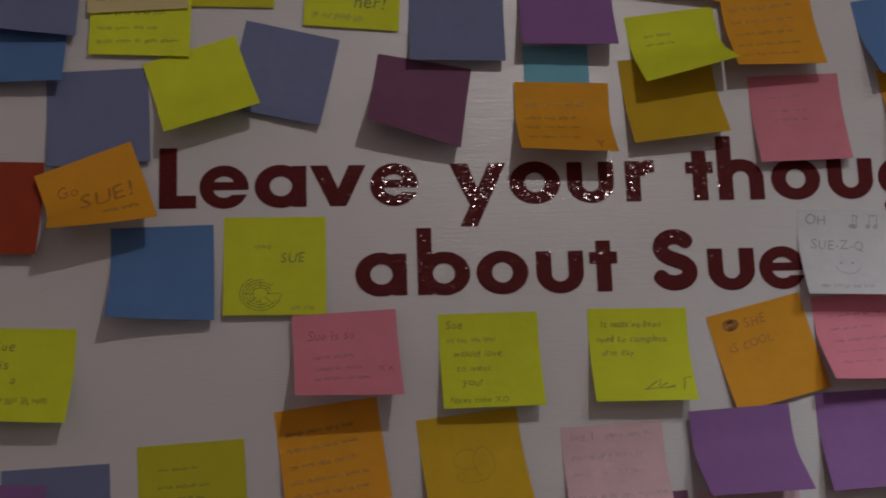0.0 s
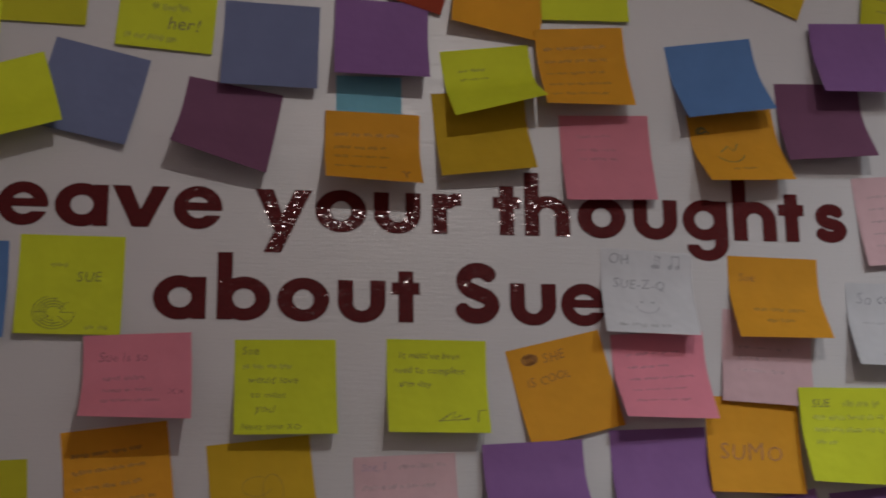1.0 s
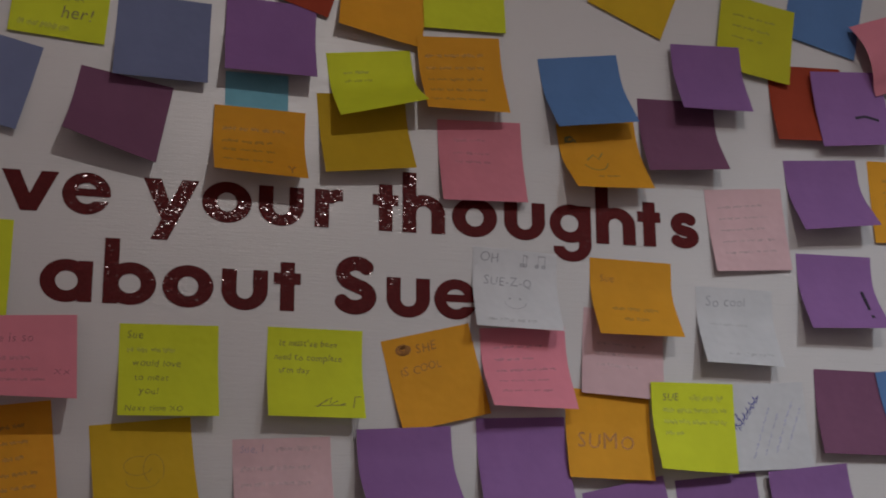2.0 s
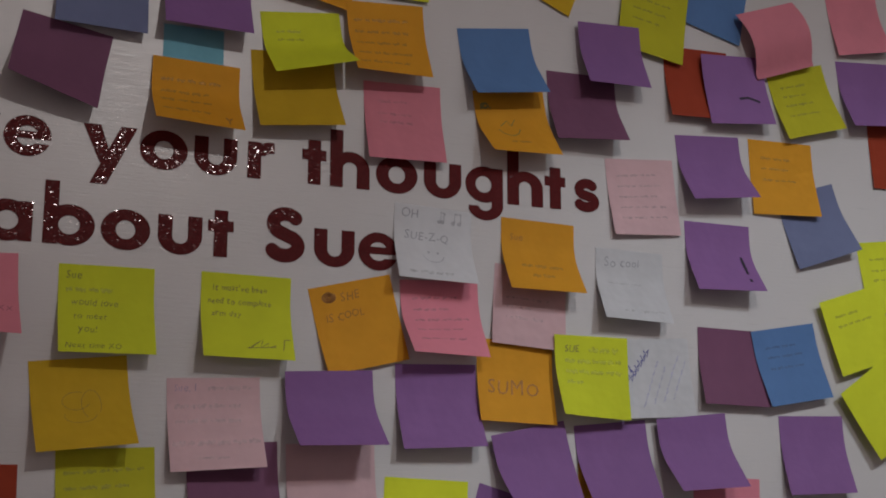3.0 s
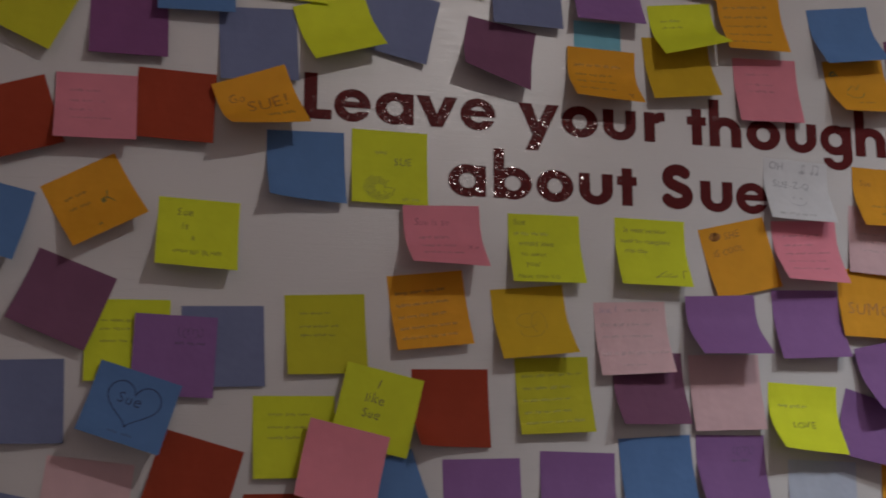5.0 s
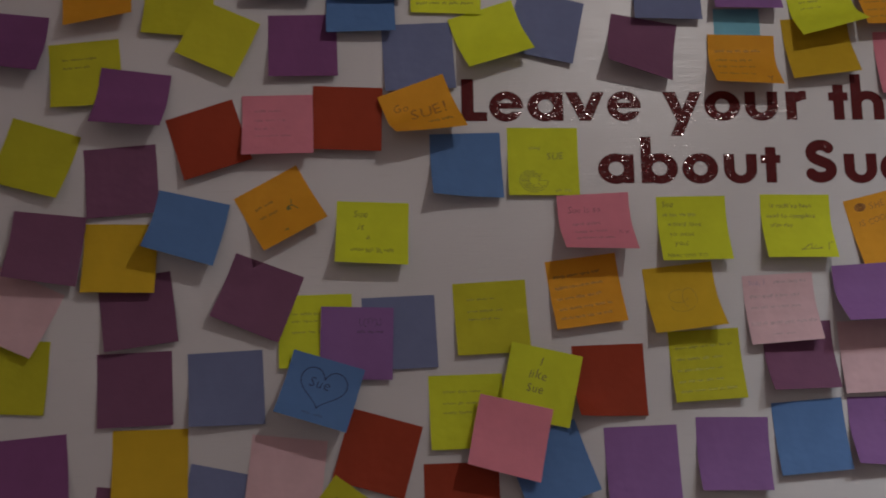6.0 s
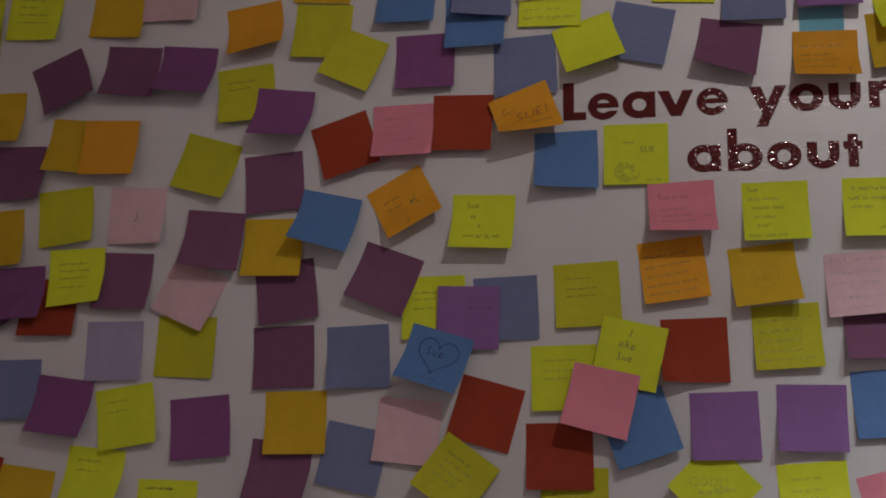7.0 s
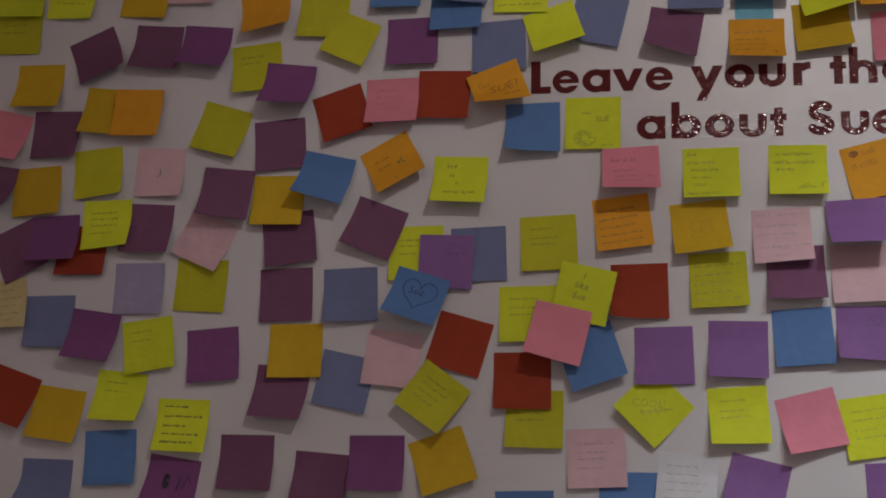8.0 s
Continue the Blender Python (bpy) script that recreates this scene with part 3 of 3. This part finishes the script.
        pen.row(worn=True)
        pen.bars(rng, 0.50, 0.86, 0.34, 0.0007)


STYLE_LABEL = {"heart": "heart drawn in dark ink around a word", "drawing": "faint pencil doodle", "doodle": "faint pencil doodle",
               "blueink": "slanting blue pen writing", "scrawl": "dark looping pen scrawl", "face": "small dark pen doodle", "spots": "dark pen specks beside faint writing", "dark": "bold black felt pen marks", "mark": "small dark pen mark", "dash": "short dark pen dash", "bang": "dark pen stroke and dot"}
note_count = [0]


def note(colour, x, z, angle, bend_left, bend_right, off, style="", side=SIDE, bow=0.0, corners=(0.0, 0.0)):
    note_count[0] += 1
    rng = random.Random(note_count[0] * 37)
    sheet = Sheet(x, z, angle, bend_left, bend_right, off, side, rng, bow, corners)
    if style:
        # a written note: its paper and each line of writing are parts of it
        ob = new("sticky_note")
        ob.location = (sheet.x, 0.0, sheet.z)
        paper = sheet_mesh("paper_sheet", sheet, PAPER_MATERIAL[colour])
        paper.parent, paper.location = ob, (0.0, 0.0, 0.0)
    else:
        ob = sheet_mesh("sticky_note", sheet, PAPER_MATERIAL[colour])
    words = [PAPER[colour][0], "paper sticky note" if side > 0.06 else "small paper sticky note"]
    bend = (bend_left + bend_right) / 2
    if style:
        words.append("with writing" if style not in ("heart", "drawing", "doodle") else "with a drawing")
    words.append("arching out from the wall" if bow else "with a curled corner" if max(corners) > 0.006 else "curling off the wall" if bend > 0.7 else "lifting below" if bend > 0.3 else "lying flat")
    if abs(angle) > 14:
        words.insert(0, "tilted")
    elif off > 0.0025:
        words.insert(0, "overlapping")
    tagged(ob, " ".join(words), "sticky note", group="sticky notes on the wall")
    if style:
        pen = Pen(sheet)
        write(pen, style, rng)
        ink = BLUE_INK if style == "blueink" else DARK_INK if style in ("armday", "head3", "list", "likesue", "mark", "her", "spots", "face") and colour != "wh" else PENCIL.get(colour, DARK_INK)
        pen.done(ob, ink, PALE_BLUE_INK if style == "blueink" else PENCIL[colour] if style == "list" else SMUDGE[colour], STYLE_LABEL.get(style, "pencil handwriting" if colour != "bl" else "dark pen writing"))
    return ob


note("bl", 0.3760, 1.6988, 8.3, 0.55, 0.54, 0.0003, "", 0.0759)
note("or", 0.3908, 1.6393, 7.4, 0.71, 0.51, 0.0003, "face", 0.0742)
note("pu", 0.4976, 1.7185, 2.6, 0.41, 0.36, 0.0082, "", 0.0689)
note("ma", 0.4695, 1.6660, 1.7, 0.40, 0.52, 0.0003, "", 0.0747)
note("ol", 0.5576, 1.7691, -9.4, 0.08, 0.07, 0.0036, "few", 0.0754)
note("bl", 0.6367, 1.8044, -13.9, 0.05, 0.05, 0.0003, "", 0.0762)
note("re", 0.6019, 1.7105, 1.8, 0.23, 0.27, 0.0003, "", 0.0764)
note("pu", 0.6422, 1.7070, 4.2, 0.15, 0.26, 0.0068, "dash", 0.0750)
note("pk", 0.6841, 1.7644, 19.3, 0.05, 0.05, 0.0090, "", 0.0762, bow=0.012)
note("ol", 0.7242, 1.7065, 14.7, 0.23, 0.28, 0.0003, "few", 0.0750)
note("pk", 0.8052, 1.8013, 8.3, 0.14, 0.31, 0.0003, "", 0.0695)
note("pu", 0.8188, 1.7261, 4.8, 0.38, 0.43, 0.0003, "", 0.0787)
note("re", 0.8545, 1.6647, 2.2, 0.05, 0.05, 0.0003, "", 0.0767)
note("or", 0.7013, 1.6242, 1.3, 0.05, 0.20, 0.0003, "few", 0.0788)
note("sl", 0.7285, 1.5750, 17.3, 0.10, 0.33, 0.0003, "", 0.0763)
note("pu", 0.6122, 1.6202, 4.4, 0.52, 0.62, 0.0003, "", 0.0755)
note("pu", 0.6198, 1.5307, 0.2, 0.48, 0.57, 0.0003, "bang", 0.0760)
note("lp", 0.5318, 1.5872, 4.6, 0.16, 0.07, 0.0003, "faint", 0.0764)
note("wh", 0.5182, 1.4952, -1.0, 0.46, 0.42, 0.0003, "so_cool", 0.0738)
note("yg", 0.7702, 1.4691, 17.5, 0.03, 0.03, 0.0088, "few", 0.0776)
note("yg", 0.8300, 1.5304, 7.3, 0.09, 0.45, 0.0003, "few", 0.0772)
note("yg", 0.7835, 1.3878, 33.9, 0.05, 0.46, 0.0114, "", 0.0780)
note("ma", 0.6304, 1.4255, -0.8, 0.25, 0.21, 0.0003, "", 0.0761)
note("bl", 0.6914, 1.4309, 9.7, 0.27, 0.21, 0.0015, "few", 0.0769)
note("pu", 0.7213, 1.3438, 1.7, 0.24, 0.30, 0.0003, "", 0.0777)
note("wh", 0.5424, 1.4116, 3.4, 0.17, 0.11, 0.0003, "blueink", 0.0756)
note("yg", 0.4702, 1.4090, 0.1, 0.39, 0.07, 0.0080, "head3", 0.0767)
note("or", 0.3955, 1.4017, -1.5, 0.28, 0.24, 0.0003, "sumo", 0.0762)
note("lp", 0.4129, 1.4698, -4.2, 0.10, 0.15, 0.0003, "few", 0.0741)
note("or", 0.4206, 1.5153, -1.3, 0.54, 0.59, 0.0003, "sue_top", 0.0758)
note("wh", 0.3152, 1.5188, -2.5, 0.45, 0.50, 0.0003, "suezq", 0.0750)
note("pk", 0.3203, 1.4521, 2.9, 0.66, 0.46, 0.0003, "faint", 0.0754)
note("or", 0.2358, 1.4450, 13.7, 0.16, 0.08, 0.0003, "shecool", 0.0769)
note("pu", 0.2165, 1.3657, 3.1, 0.86, 0.80, 0.0080, "", 0.0778)
note("pu", 0.3174, 1.3768, 2.0, 0.37, 0.44, 0.0003, "", 0.0771)
note("pu", 0.4036, 1.3228, 12.0, 0.66, 0.21, 0.0077, "", 0.0744)
note("pu", 0.4920, 1.3306, 5.8, 0.51, 0.38, 0.0003, "", 0.0764)
note("pu", 0.3961, 1.2637, -16.2, 0.44, 0.65, 0.0003, "", 0.0767)
note("pu", 0.5764, 1.3389, 6.1, 0.71, 0.59, 0.0074, "", 0.0771)
note("or", 0.4961, 1.2938, 0.8, 0.34, 0.33, 0.0003, "", 0.0768)
note("pk", 0.6188, 1.2823, -1.7, 0.31, 0.42, 0.0003, "", 0.0751)
note("yg", 0.7390, 1.2403, 5.8, 0.16, 0.28, 0.0003, "", 0.0736)
note("pu", 0.8254, 1.2581, -0.9, 0.41, 0.46, 0.0003, "", 0.0748)
note("or", 0.4344, 1.1961, -2.9, 0.25, 0.52, 0.0003, "", 0.0778)
note("yg", 0.3093, 1.2767, -2.5, 0.68, 0.56, 0.0003, "love", 0.0780, corners=(0.008, 0.0))
note("lp", 0.2213, 1.3052, 1.9, 0.16, 0.20, 0.0003, "", 0.0783)
note("lp", 0.1196, 1.3564, 2.7, 0.29, 0.40, 0.0003, "letter", 0.0775)
note("ma", 0.1369, 1.3043, 2.1, 0.41, 0.36, 0.0003, "", 0.0759, corners=(0.008, 0.0))
note("pu", 0.2249, 1.2233, 0.7, 0.53, 0.24, 0.0003, "scrawl", 0.0755)
note("bl", 0.1426, 1.2204, 3.9, 0.21, 0.22, 0.0003, "", 0.0773)
note("ol", 0.0352, 1.2972, 2.8, 0.23, 0.25, 0.0003, "lines", 0.0769)
note("gd", 0.0102, 1.3673, 6.3, 0.48, 0.47, 0.0003, "doodle", 0.0763, corners=(0.0, 0.007))
note("or", -0.0946, 1.3770, 7.1, 0.30, 0.28, 0.0003, "lines", 0.0769)
note("pk", -0.0797, 1.4447, 2.7, 0.88, 0.73, 0.0084, "sue_is_so", 0.0781)
note("yg", 0.0295, 1.4431, 0.7, 0.40, 0.40, 0.0003, "meet", 0.0761)
note("yg", 0.1449, 1.4443, -0.5, 0.46, 0.46, 0.0003, "armday", 0.0771)
note("yg", -0.1305, 1.5205, -0.4, 0.16, 0.15, 0.0003, "drawing", 0.0770)
note("bl", -0.2153, 1.5146, 1.3, 0.51, 0.28, 0.0003, "", 0.0768, corners=(0.007, 0.0))
note("or", -0.2740, 1.5662, 20.5, 1.11, 0.58, 0.0085, "go", 0.0757)
note("re", -0.3412, 1.5671, -1.8, 0.29, 0.29, 0.0003, "", 0.0754)
note("pk", -0.4172, 1.5570, 1.2, 0.53, 0.52, 0.0026, "few", 0.0758)
note("re", -0.5012, 1.5418, 18.4, 0.31, 0.29, 0.0003, "", 0.0747)
note("yg", -0.3154, 1.4391, -2.1, 0.59, 0.55, 0.0003, "sueis", 0.0769)
note("or", -0.4303, 1.4618, 29.2, 0.57, 0.54, 0.0003, "spots", 0.0756)
note("bl", -0.5033, 1.4441, -12.5, 0.70, 0.52, 0.0072, "", 0.0761)
note("gd", -0.5805, 1.4171, -0.7, 0.31, 0.29, 0.0003, "", 0.0762)
note("ma", -0.5668, 1.3613, 8.3, 0.23, 0.19, 0.0003, "", 0.0765)
note("ma", -0.6527, 1.4270, -5.8, 0.42, 0.20, 0.0080, "", 0.0756)
note("lp", -0.6714, 1.3582, -25.0, 0.11, 0.28, 0.0003, "", 0.0752)
note("ol", -0.6884, 1.2958, -2.7, 0.05, 0.10, 0.0003, "", 0.0765)
note("ma", -0.5644, 1.2814, 2.2, 0.14, 0.09, 0.0003, "", 0.0769)
note("sl", -0.4711, 1.2808, 2.6, 0.30, 0.09, 0.0003, "", 0.0775)
note("gd", -0.5465, 1.2018, 0.7, 0.22, 0.16, 0.0003, "", 0.0769)
note("ma", -0.5614, 1.1407, -6.6, 0.38, 0.57, 0.0003, "", 0.0767)
note("sl", -0.4667, 1.1587, -11.9, 0.11, 0.12, 0.0003, "", 0.0772)
note("lp", -0.4038, 1.1909, -6.1, 0.16, 0.20, 0.0003, "", 0.0778)
note("bl", -0.3623, 1.2701, -17.1, 0.66, 0.65, 0.0120, "heart", 0.0768)
note("yg", -0.3778, 1.3397, 1.2, 0.15, 0.11, 0.0003, "few", 0.0775)
note("pu", -0.3330, 1.3254, -1.7, 0.06, 0.04, 0.0062, "scrawl", 0.0761)
note("sl", -0.2903, 1.3369, 2.2, 0.13, 0.06, 0.0003, "", 0.0773)
note("ma", -0.4246, 1.3720, -20.6, 0.39, 0.25, 0.0003, "", 0.0762)
note("ol", -0.1935, 1.3516, 3.0, 0.18, 0.11, 0.0003, "few", 0.0779)
note("re", -0.0689, 1.2826, 1.4, 0.33, 0.10, 0.0003, "", 0.0769, corners=(0.022, 0.0))
note("yg", -0.1344, 1.2776, -12.9, 0.03, 0.03, 0.0125, "likesue", 0.0764)
note("yg", -0.2208, 1.2532, 1.2, 0.16, 0.16, 0.0003, "few", 0.0779)
note("pk", -0.1686, 1.2233, -13.1, 0.45, 0.25, 0.0150, "", 0.0780)
note("bl", -0.1453, 1.1922, 18.8, 0.20, 0.20, 0.0083, "", 0.0780)
note("re", -0.2271, 1.1619, 0.9, 0.27, 0.10, 0.0003, "", 0.0783)
note("ol", -0.2096, 1.1103, -0.5, 0.25, 0.16, 0.0003, "few", 0.0785)
note("re", -0.3032, 1.2101, -15.8, 0.15, 0.08, 0.0003, "", 0.0772)
note("ol", -0.3263, 1.1297, -36.0, 0.29, 0.44, 0.0075, "few", 0.0764)
note("gd", -0.3465, 1.0493, 20.2, 0.41, 0.30, 0.0003, "", 0.0782)
note("pu", -0.0374, 1.1963, 1.6, 0.20, 0.08, 0.0003, "", 0.0780)
note("pu", 0.0612, 1.2040, -0.9, 0.28, 0.25, 0.0003, "", 0.0778, corners=(0.008, 0.0))
note("yg", -0.0246, 1.1157, -44.1, 0.39, 0.19, 0.0003, "cool", 0.0773)
note("yg", 0.0572, 1.1161, 3.9, 0.46, 0.24, 0.0003, "few", 0.0775)
note("pk", 0.1422, 1.1078, 14.2, 0.48, 0.17, 0.0003, "", 0.0771, corners=(0.006, 0.0))
note("yg", 0.2251, 1.1057, 8.4, 0.12, 0.05, 0.0003, "few", 0.0800)
note("pu", 0.0882, 1.0218, -13.8, 0.53, 0.37, 0.0003, "", 0.0776)
note("pu", 0.2543, 1.0202, 2.8, 0.16, 0.32, 0.0003, "", 0.0758)
note("wh", -0.0051, 1.0276, -5.6, 0.26, 0.62, 0.0003, "faint", 0.0782)
note("lp", -0.1283, 1.0595, 2.8, 0.17, 0.13, 0.0003, "few", 0.0783)
note("bl", -0.0849, 1.0029, 0.1, 0.27, 0.32, 0.0003, "", 0.0769)
note("bl", -0.2229, 0.9762, 1.9, 0.33, 0.22, 0.0003, "", 0.0786)
note("mg", -0.4258, 1.0475, 0.5, 0.40, 0.30, 0.0003, "", 0.0772)
note("ma", -0.5014, 1.0229, -4.3, 0.40, 0.28, 0.0003, "", 0.0762)
note("ma", -0.6099, 1.0462, -0.2, 0.33, 0.27, 0.0003, "", 0.0775)
note("mg", -0.7125, 1.0138, -8.2, 0.44, 0.09, 0.0003, "dark", 0.0757)
note("yg", -0.7055, 1.0950, -1.6, 0.38, 0.33, 0.0003, "list", 0.0763)
note("bl", -0.8125, 1.0507, 2.9, 0.13, 0.20, 0.0003, "", 0.0770)
note("yg", -0.7989, 1.1336, -5.5, 0.37, 0.59, 0.0003, "few", 0.0749)
note("yg", -0.7689, 1.2090, 8.7, 0.15, 0.24, 0.0003, "few", 0.0761)
note("mg", -0.6696, 1.1955, 5.1, 0.20, 0.20, 0.0003, "", 0.0764)
note("gd", -0.8910, 1.1099, -8.0, 0.30, 0.37, 0.0003, "", 0.0770)
note("re", -0.9581, 1.1335, -18.9, 0.16, 0.37, 0.0020, "", 0.0771)
note("sl", -0.9039, 1.0090, -1.2, 0.77, 0.18, 0.0003, "", 0.0764)
note("sl", -0.9187, 1.2445, 0.6, 0.16, 0.18, 0.0003, "", 0.0763)
note("mg", -0.8426, 1.2201, -8.1, 0.37, 0.48, 0.0054, "", 0.0748)
note("lv", -0.7839, 1.2913, 0.2, 0.09, 0.16, 0.0003, "", 0.0751)
note("cr", -0.9969, 1.2683, 5.6, 0.54, 0.23, 0.0003, "lines", 0.0759)
note("re", -0.8750, 1.3476, -0.3, 0.25, 0.23, 0.0003, "", 0.0751)
note("ma", -0.9894, 1.3459, 25.4, 0.05, 0.17, 0.0003, "", 0.0760)
note("mg", -0.9199, 1.3635, 2.4, 0.51, 0.50, 0.0015, "", 0.0747)
note("yg", -0.8400, 1.3855, 1.7, 0.17, 0.45, 0.0015, "few", 0.0749)
note("ma", -0.7743, 1.3785, -2.9, 0.26, 0.36, 0.0003, "", 0.0750)
note("gd", -0.9552, 1.4381, 3.8, 0.15, 0.28, 0.0003, "", 0.0754)
note("ma", -1.0210, 1.4421, -8.8, 0.77, 0.74, 0.0025, "", 0.0745)
note("ol", -0.8614, 1.4644, 5.4, 0.13, 0.29, 0.0003, "", 0.0751)
note("lp", -0.7609, 1.4631, -2.5, 0.05, 0.30, 0.0003, "mark", 0.0746)
note("ol", -0.6606, 1.5227, -16.8, 0.19, 0.36, 0.0003, "", 0.0750)
note("ma", -0.5843, 1.5008, 5.0, 0.15, 0.15, 0.0003, "", 0.0761)
note("mg", -0.5668, 1.5826, -6.8, 0.64, 0.75, 0.0061, "", 0.0749)
note("ol", -0.6250, 1.6176, 6.0, 0.32, 0.16, 0.0003, "few", 0.0752)
note("ma", -0.9288, 1.5243, -1.2, 0.10, 0.35, 0.0003, "", 0.0746)
note("pk", -1.0047, 1.5252, -13.5, 0.27, 0.44, 0.0003, "", 0.0764)
note("gd", -0.9614, 1.5985, -0.5, 0.45, 0.43, 0.0003, "", 0.0742)
note("gd", -0.8460, 1.5563, -6.7, 0.36, 0.39, 0.0003, "", 0.0755)
note("or", -0.7987, 1.5518, -2.5, 0.22, 0.30, 0.0083, "", 0.0748)
note("ma", -0.8857, 1.6414, 23.5, 0.33, 0.42, 0.0003, "", 0.0743)
note("ma", -0.7753, 1.6528, -4.7, 0.44, 0.40, 0.0003, "", 0.0741)
note("mg", -0.6985, 1.6482, -5.5, 0.66, 0.60, 0.0015, "", 0.0742)
note("ol", -1.0047, 1.6927, -0.7, 0.05, 0.06, 0.0003, "few", 0.0764)
note("yg", -1.0014, 1.7482, -0.6, 0.31, 0.23, 0.0003, "", 0.0759)
note("yg", -0.9161, 1.7434, -4.9, 0.05, 0.24, 0.0003, "few", 0.0753)
note("gd", -0.7961, 1.7392, -6.4, 0.05, 0.25, 0.0003, "", 0.0744)
note("lp", -0.7255, 1.7591, -2.5, 0.05, 0.18, 0.0030, "", 0.0754)
note("or", -0.6162, 1.7006, 8.8, 0.57, 0.66, 0.0003, "", 0.0739)
note("ol", -0.5207, 1.6963, -4.2, 0.21, 0.20, 0.0003, "", 0.0744)
note("ol", -0.4666, 1.6497, -23.6, 0.23, 0.19, 0.0079, "", 0.0693)
note("gd", -0.5195, 1.7726, -4.5, 0.05, 0.05, 0.0003, "", 0.0754)
note("bl", -0.4141, 1.7330, -0.6, 0.38, 0.38, 0.0003, "", 0.0745)
note("mg", -0.3903, 1.6487, 1.1, 0.29, 0.25, 0.0003, "", 0.0745)
note("bl", -0.3268, 1.6971, 0.3, 0.33, 0.41, 0.0003, "", 0.0751)
note("sl", -0.3167, 1.7378, -1.0, 0.48, 0.23, 0.0003, "", 0.0748)
note("sl", -0.2658, 1.6390, 2.7, 0.15, 0.14, 0.0003, "", 0.0772)
note("yg", -0.2313, 1.7265, -1.6, 0.05, 0.05, 0.0032, "lines", 0.0773)
note("cr", -0.2384, 1.7624, 3.0, 0.05, 0.05, 0.0039, "lines", 0.0772)
note("yg", -0.1957, 1.6547, 17.9, 0.67, 0.63, 0.0018, "", 0.0748)
note("sl", -0.1149, 1.6711, -13.0, 0.11, 0.19, 0.0003, "", 0.0747)
note("ol", -0.1622, 1.7583, -1.3, 0.05, 0.05, 0.0003, "", 0.0686)
note("yg", -0.0643, 1.7467, -4.0, 0.07, 0.05, 0.0003, "her", 0.0753)
note("sl", 0.0152, 1.7153, -1.7, 0.25, 0.28, 0.0003, "", 0.0755)
note("ma", -0.0121, 1.6447, -10.2, 0.76, 0.44, 0.0003, "", 0.0747)
note("pu", 0.1027, 1.7206, -1.6, 0.46, 0.50, 0.0036, "", 0.0754)
note("tq", 0.0922, 1.6568, 0.4, 0.05, 0.05, 0.0003, "", 0.0521)
note("or", 0.0953, 1.6256, -1.2, 0.78, 0.73, 0.0028, "cup", 0.0751)
note("yg", 0.1860, 1.6852, 7.3, 0.71, 0.96, 0.0003, "few", 0.0737)
note("gd", 0.1799, 1.6473, 4.8, 0.37, 0.47, 0.0003, "", 0.0759)
note("or", 0.2634, 1.7028, 4.0, 0.46, 0.32, 0.0087, "lines", 0.0742)
note("or", 0.2033, 1.7689, -7.1, 0.38, 0.16, 0.0003, "few", 0.0752)
note("yg", 0.2696, 1.7857, 1.3, 0.05, 0.05, 0.0022, "", 0.0741)
note("re", 0.1370, 1.7923, -17.4, 0.05, 0.05, 0.0020, "", 0.0740)
note("gd", 0.4513, 1.8075, -23.1, 0.05, 0.05, 0.0003, "", 0.0764)
note("pk", 0.2840, 1.6312, 2.0, 0.25, 0.22, 0.0003, "few", 0.0749)
note("ib", 0.3270, 1.1985, -1.5, 0.15, 0.12, 0.0003, "", 0.0770)
